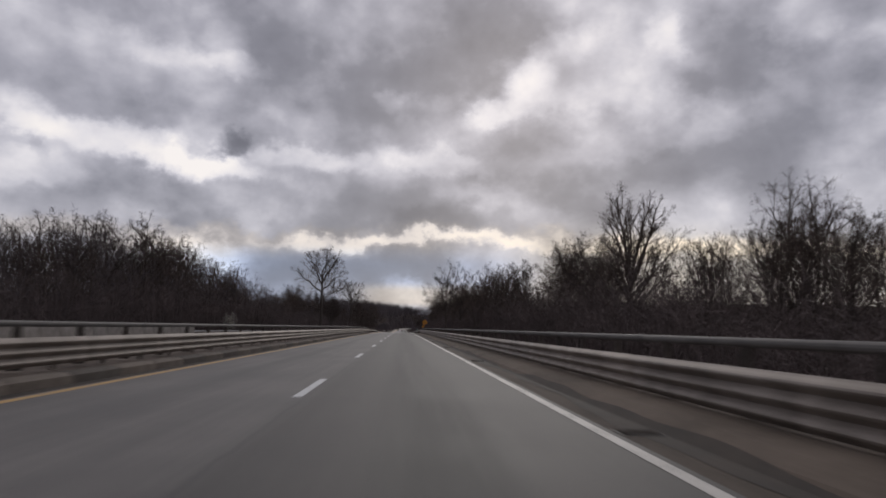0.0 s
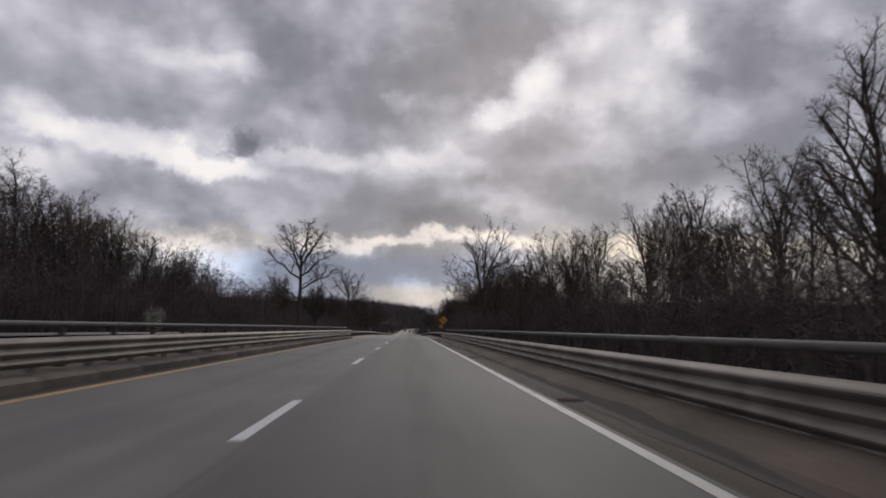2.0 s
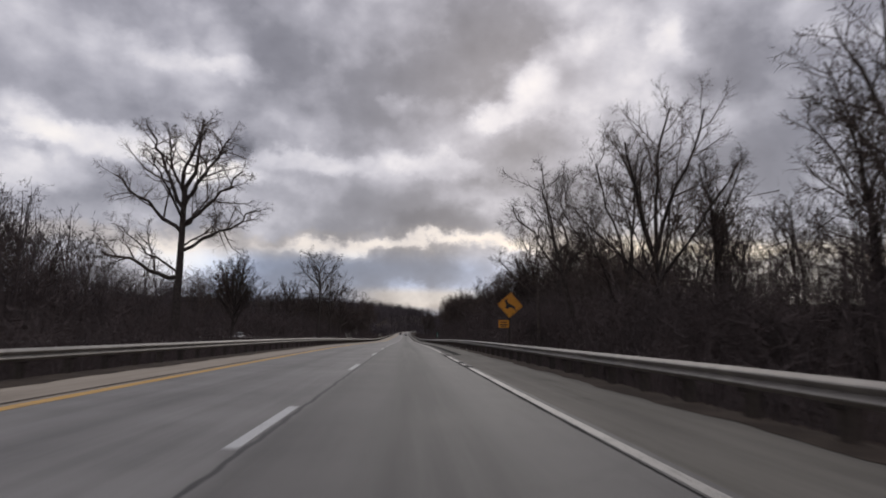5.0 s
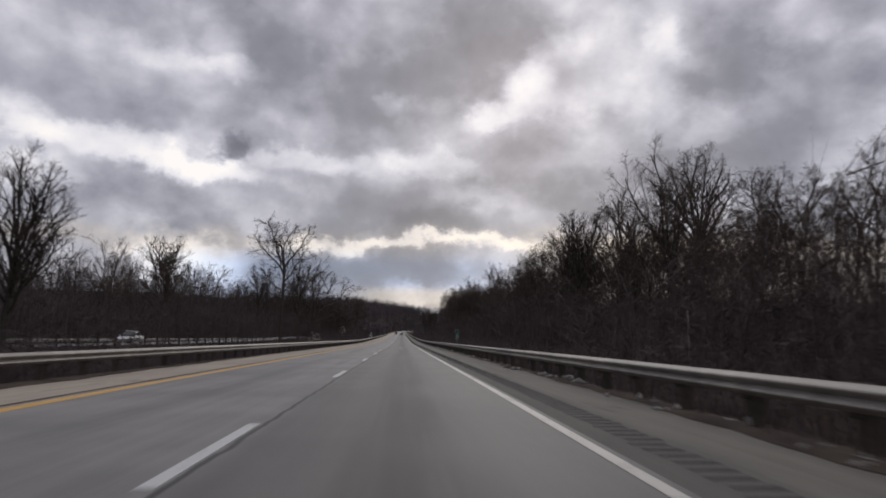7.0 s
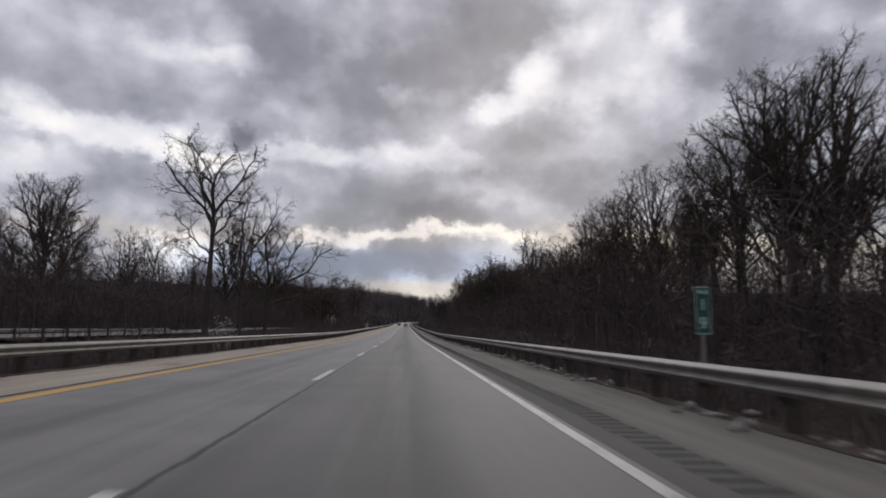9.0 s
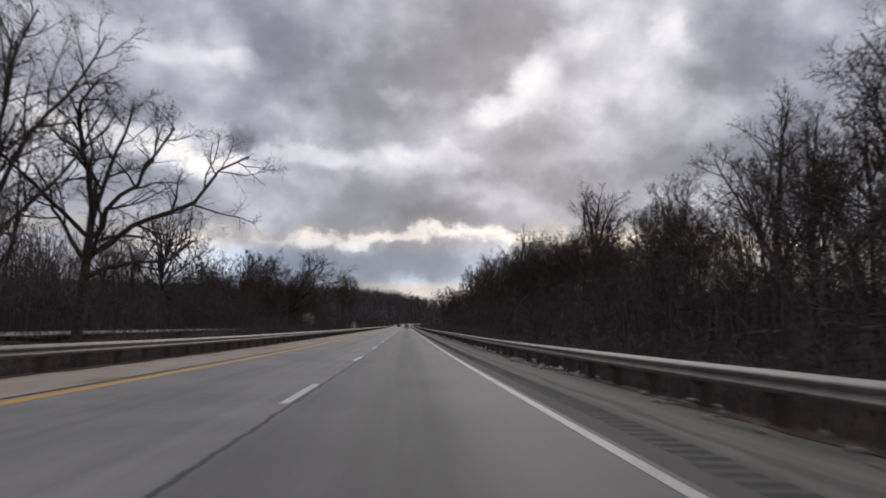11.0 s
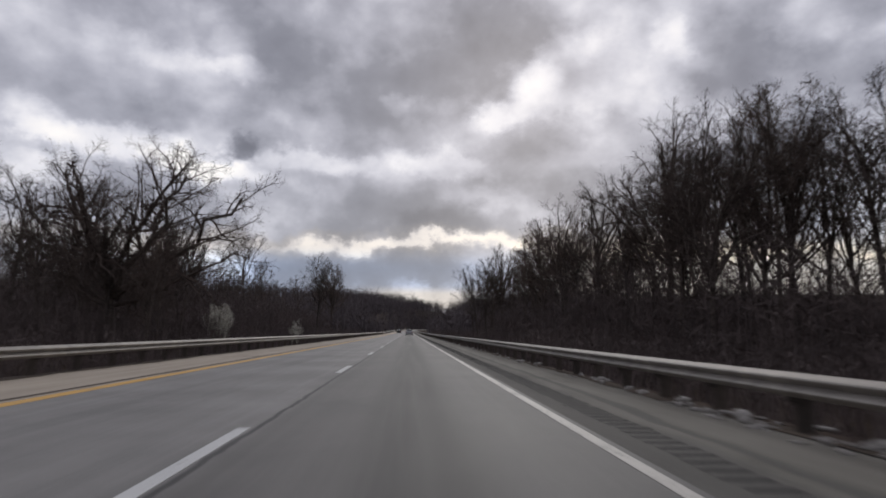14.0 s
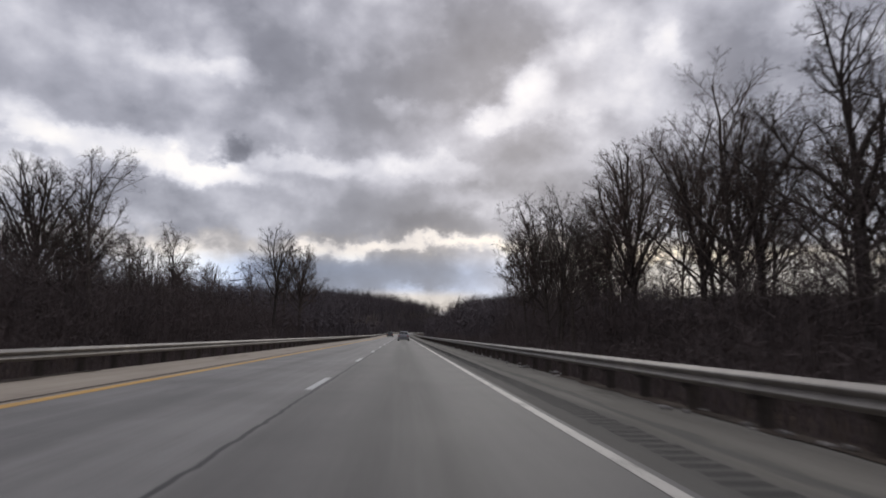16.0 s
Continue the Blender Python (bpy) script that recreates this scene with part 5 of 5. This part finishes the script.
# ------------------------------------------------------------------ rumble grooves and rubble
def build_rumble():
    """Short dark ribs across the shoulder; the stretch that is passed nearest as pieces, the rest joined."""
    prof = ((-0.062, 0.0), (-0.045, 0.007), (0.045, 0.007), (0.062, 0.0))
    bm = bmesh.new()
    a = [bm.verts.new((-0.20, y, z)) for y, z in prof]
    b = [bm.verts.new((0.20, y, z)) for y, z in prof]
    for i in range(3):
        bm.faces.new((a[i], b[i], b[i + 1], a[i + 1]))
    me = bpy.data.meshes.new("rumble_bar")
    bm.to_mesh(me)
    bm.free()
    me.materials.append(M_GROOVE)
    r = np.random.default_rng(8)
    verts, tris = [], []
    for y in np.arange(148.0, 620.0, 0.31):
        x = 2.50 + r.normal(0, 0.015)
        if 285 < y < 372:
            o = new("rumble_bar", me)
            o.parent = shoulder_right
            o.matrix_basis = along(float(y), x, -0.009)
        else:
            k, z = len(verts), float(road_z(y)) - 0.009
            verts += [(float(road_x(y)) + x + s * 0.20, y + p, z + q) for s in (-1, 1) for p, q in prof]
            for i in range(3):
                tris += [(k + i, k + 4 + i, k + 5 + i), (k + i, k + 5 + i, k + 1 + i)]
    raw_object("rumble_strip", verts, tris, M_GROOVE, shoulder_right)["kind"] = "stuff"


build_rumble()


def build_drains():
    """Slotted drains in the bridge gutter."""
    base = tagged(new("drain"), "dark slotted iron drain in the bridge gutter", "drain", "drains along the bridge gutter")
    part("frame", box_bm(0.44, 0.30, 0.012, (0, 0, 0.0)), M_BLACK, base)
    for i in range(6):
        part("bar", box_bm(0.40, 0.018, 0.012, (0, -0.11 + 0.044 * i, 0.010)), M_POST, base)
    base.matrix_basis = along(-3.1, 2.22, 0.0)
    for k in range(1, 8):
        copy_thing(base, along(-3.1 + 13.85 * k, 2.22, 0.0))


build_drains()


def build_rubble():
    """Broken pale pieces and dark litter under the right guardrail."""
    r = np.random.default_rng(17)
    verts, tris = [], []
    ico = bmesh.new()
    bmesh.ops.create_icosphere(ico, subdivisions=1, radius=1.0)
    iv = np.array([v.co[:] for v in ico.verts])
    it = np.array([[v.index for v in f.verts] for f in ico.faces])
    ico.free()
    for _ in range(3200):
        y = r.uniform(160, 520)
        if r.random() > 0.25 + 0.75 * float(smoothstep(195, 300, y)):
            continue
        if math.sin(y * 0.9) + math.sin(y * 0.37 + 1.0) < r.uniform(-1.6, 0.8):
            continue
        if r.random() < 0.8 * float(smoothstep(352, 372, y)):
            continue
        x = RAIL_R + r.normal(0.02, 0.20)
        s = np.array((r.uniform(0.02, 0.08), r.uniform(0.02, 0.15), r.uniform(0.01, 0.06))) * (1.0 + 0.6 * (r.random() < 0.12))
        v = iv * s * (1 + r.normal(0, 0.34, iv.shape))
        a = r.uniform(0, math.pi)
        v = v @ np.array(((math.cos(a), -math.sin(a), 0), (math.sin(a), math.cos(a), 0), (0, 0, 1)))
        tris.append(it + len(verts) * len(iv))
        verts.append(v + np.array((x, y, float(road_z(y)) - 0.02 + s[2] * 0.5)))
    tagged(raw_object("rubble", np.concatenate(verts), np.concatenate(tris), M_ROCK), "broken pale stones and litter under the guardrail", "rubble", kind="stuff")


build_rubble()


# ------------------------------------------------------------------ blossom
def blossom(name, x, y, wide, tall, count, seed, label):
    """A flowering shrub: stems, and a loose egg-shaped haze of small petals."""
    r = np.random.default_rng(seed)
    s = tagged(new(name), label, "shrub")
    s.matrix_basis = Matrix.Translation((x, y, float(ground_z(x, y))))
    sv, st = [], []
    for _ in range(14):
        a = r.uniform(0, 2 * math.pi)
        h = np.array((math.cos(a) * 0.35, math.sin(a) * 0.35, 1.0))
        tube(path_of(r, (0, 0, -0.2), h / np.linalg.norm(h), tall * r.uniform(0.6, 0.9), 5, 0.08, 0.05), np.linspace(0.05, 0.012, 6), 3, sv, st)
    raw_object("stem", sv, st, M_BARK, s)
    d = r.normal(0, 1, (count, 3))
    d /= np.linalg.norm(d, axis=1)[:, None]
    k = r.uniform(0.25, 1.0, count) ** 0.5
    lump = 1 + 0.22 * np.sin(d[:, 0] * 7 + d[:, 2] * 5) + r.normal(0, 0.06, count)
    p = d * (k * lump)[:, None] * np.array((wide / 2, wide / 2, tall * 0.46)) + np.array((0, 0, tall * 0.52))
    q, w = r.normal(0, 1, (count, 3)), r.normal(0, 1, (count, 3))
    size = r.uniform(0.045, 0.11, count)[:, None]
    v = np.stack([p, p + q / np.linalg.norm(q, axis=1)[:, None] * size, p + w / np.linalg.norm(w, axis=1)[:, None] * size], 1).reshape(-1, 3)
    raw_object("blossom", v, np.arange(count * 3).reshape(-1, 3), M_BLOSSOM, s)
    return s


blossom("flowering_shrub", -26.4, 436.6, 3.7, 5.8, 24000, 1, "rounded shrub in pale white blossom before dark brush")
blossom("flowering_shrub", -12.4, 418.3, 1.4, 3.7, 1100, 2, "small shrub in thin white blossom among dark brush")
blossom("flowering_shrub", -14.0, 266.7, 2.0, 3.9, 900, 3, "straggling shrub with sparse white blossom under bare trees")
blossom("flowering_shrub", -45.0, 153.0, 3.8, 5.0, 3000, 4, "pale blossoming shrub beyond the other carriageway")


# ------------------------------------------------------------------ vehicles
def car_material(name, colour):
    m, n, b = material(name)
    c = n.add("ShaderNodeTexCoord").outputs["Object"]
    n.put(n.mix(n.smooth(n.noise(c, 3.0, 5, 0.6), 0.35, 0.7, 0.0, 0.35), colour, tuple(0.6 * v + 0.02 for v in colour)), b.inputs["Base Color"])
    b.inputs["Roughness"].default_value = 0.32
    b.inputs["Coat Weight"].default_value = 0.5
    return m


M_CAR_WHITE = car_material("white_car_paint", (0.72, 0.72, 0.70))
M_CAR_GREY = car_material("silver_car_paint", (0.30, 0.30, 0.31))
M_CAR_DARK = car_material("dark_car_paint", (0.03, 0.032, 0.036))
M_GLASS = simple("dark_car_glass", (0.010, 0.011, 0.012), (0.016, 0.017, 0.018), 1.0, 0.12, 0.0, 0.0, 0.001)
M_RUBBER = simple("tyre_rubber", (0.014, 0.014, 0.014), (0.028, 0.027, 0.026), 4.0, 0.85, gloss=0.15)
M_RED = simple("red_lens", (0.30, 0.010, 0.008), (0.42, 0.016, 0.012), 8.0, 0.25, 0.0, 0.05, 0.001)
M_LAMP = simple("clear_lens", (0.55, 0.55, 0.52), (0.70, 0.70, 0.68), 8.0, 0.2, 0.0, 0.05, 0.001)


def car(paint, m, label, tall=1.47):
    """A saloon, its nose to +y."""
    s = tagged(new("car"), label, "car")
    s.matrix_basis = m
    k = tall / 1.47

    def loft(rows, name, mat, parent, lab=""):
        bm = bmesh.new()
        rings = []
        for y, half, z0, z1, pinch in rows:
            pts = [(-half, z0 + 0.06), (-half * 0.93, z0), (half * 0.93, z0), (half, z0 + 0.06), (half, z0 + (z1 - z0) * 0.62), (half * pinch, z1), (-half * pinch, z1), (-half, z0 + (z1 - z0) * 0.62)]
            rings.append([bm.verts.new((x, y, z * k)) for x, z in pts])
        for a, b in zip(rings, rings[1:]):
            for i in range(8):
                bm.faces.new((a[i], a[(i + 1) % 8], b[(i + 1) % 8], b[i]))
        bm.faces.new(rings[0])
        bm.faces.new(rings[-1])
        bmesh.ops.recalc_face_normals(bm, faces=bm.faces[:])
        bmesh.ops.bevel(bm, geom=bm.edges[:], offset=0.02, segments=1, affect="EDGES")
        return part(name, bm, mat, parent, lab)

    body = loft(((-2.32, 0.80, 0.34, 0.86, 0.86), (-2.2, 0.88, 0.24, 0.98, 0.90), (-1.4, 0.91, 0.20, 0.98, 0.93), (0.6, 0.91, 0.20, 0.96, 0.93), (1.9, 0.88, 0.22, 0.82, 0.88), (2.30, 0.78, 0.30, 0.66, 0.82)), "body", paint, s)
    loft(((-1.75, 0.70, 0.93, 1.00, 0.92), (-1.05, 0.70, 0.93, 1.42, 0.82), (0.15, 0.71, 0.93, 1.47, 0.82), (1.05, 0.72, 0.93, 1.00, 0.94)), "cabin", M_GLASS, s, "dark glass cabin")
    loft(((-1.0, 0.58, 1.41, 1.455, 0.9), (-0.5, 0.585, 1.43, 1.485, 0.9), (0.1, 0.585, 1.44, 1.485, 0.9)), "roof", paint, s)
    for x in (-0.80, 0.80):
        for y in (-1.42, 1.38):
            w = part("tyre", cylinder_bm(0.33, 0.22, pose(x, y, 0.33, 0, 90, 0), 20), M_RUBBER, s)
            part("rim", cylinder_bm(0.20, 0.235, pose(x, y, 0.33, 0, 90, 0), 14), M_STEEL, w)
    for x in (-0.66, 0.66):
        part("tail_light", box_bm(0.30, 0.06, 0.16, (x, -2.29, 0.74 * k), 0.015), M_RED, body)
        part("headlight", box_bm(0.34, 0.08, 0.13, (x, 2.24, 0.60 * k), 0.015), M_LAMP, body)
        part("mirror", box_bm(0.20, 0.10, 0.13, (x * 1.47, 0.62, 1.0 * k), 0.02), paint, body)
    part("bumper_strip", box_bm(1.1, 0.02, 0.05, (0, -2.335, 0.52 * k), 0.004), M_BLACK, body, "dark rear bumper strip")
    return s


car(M_CAR_GREY, along(502.0, 0.1), "silver-grey saloon car ahead in the driving lane", 1.5)
car(M_CAR_DARK, along(585.0, -3.7), "dark saloon car far ahead in the passing lane")
car(M_CAR_WHITE, along(249.0, -35.2) @ pose(0, 0, 0, 0, 0, 180), "white car on the other carriageway beyond the median", 1.6)
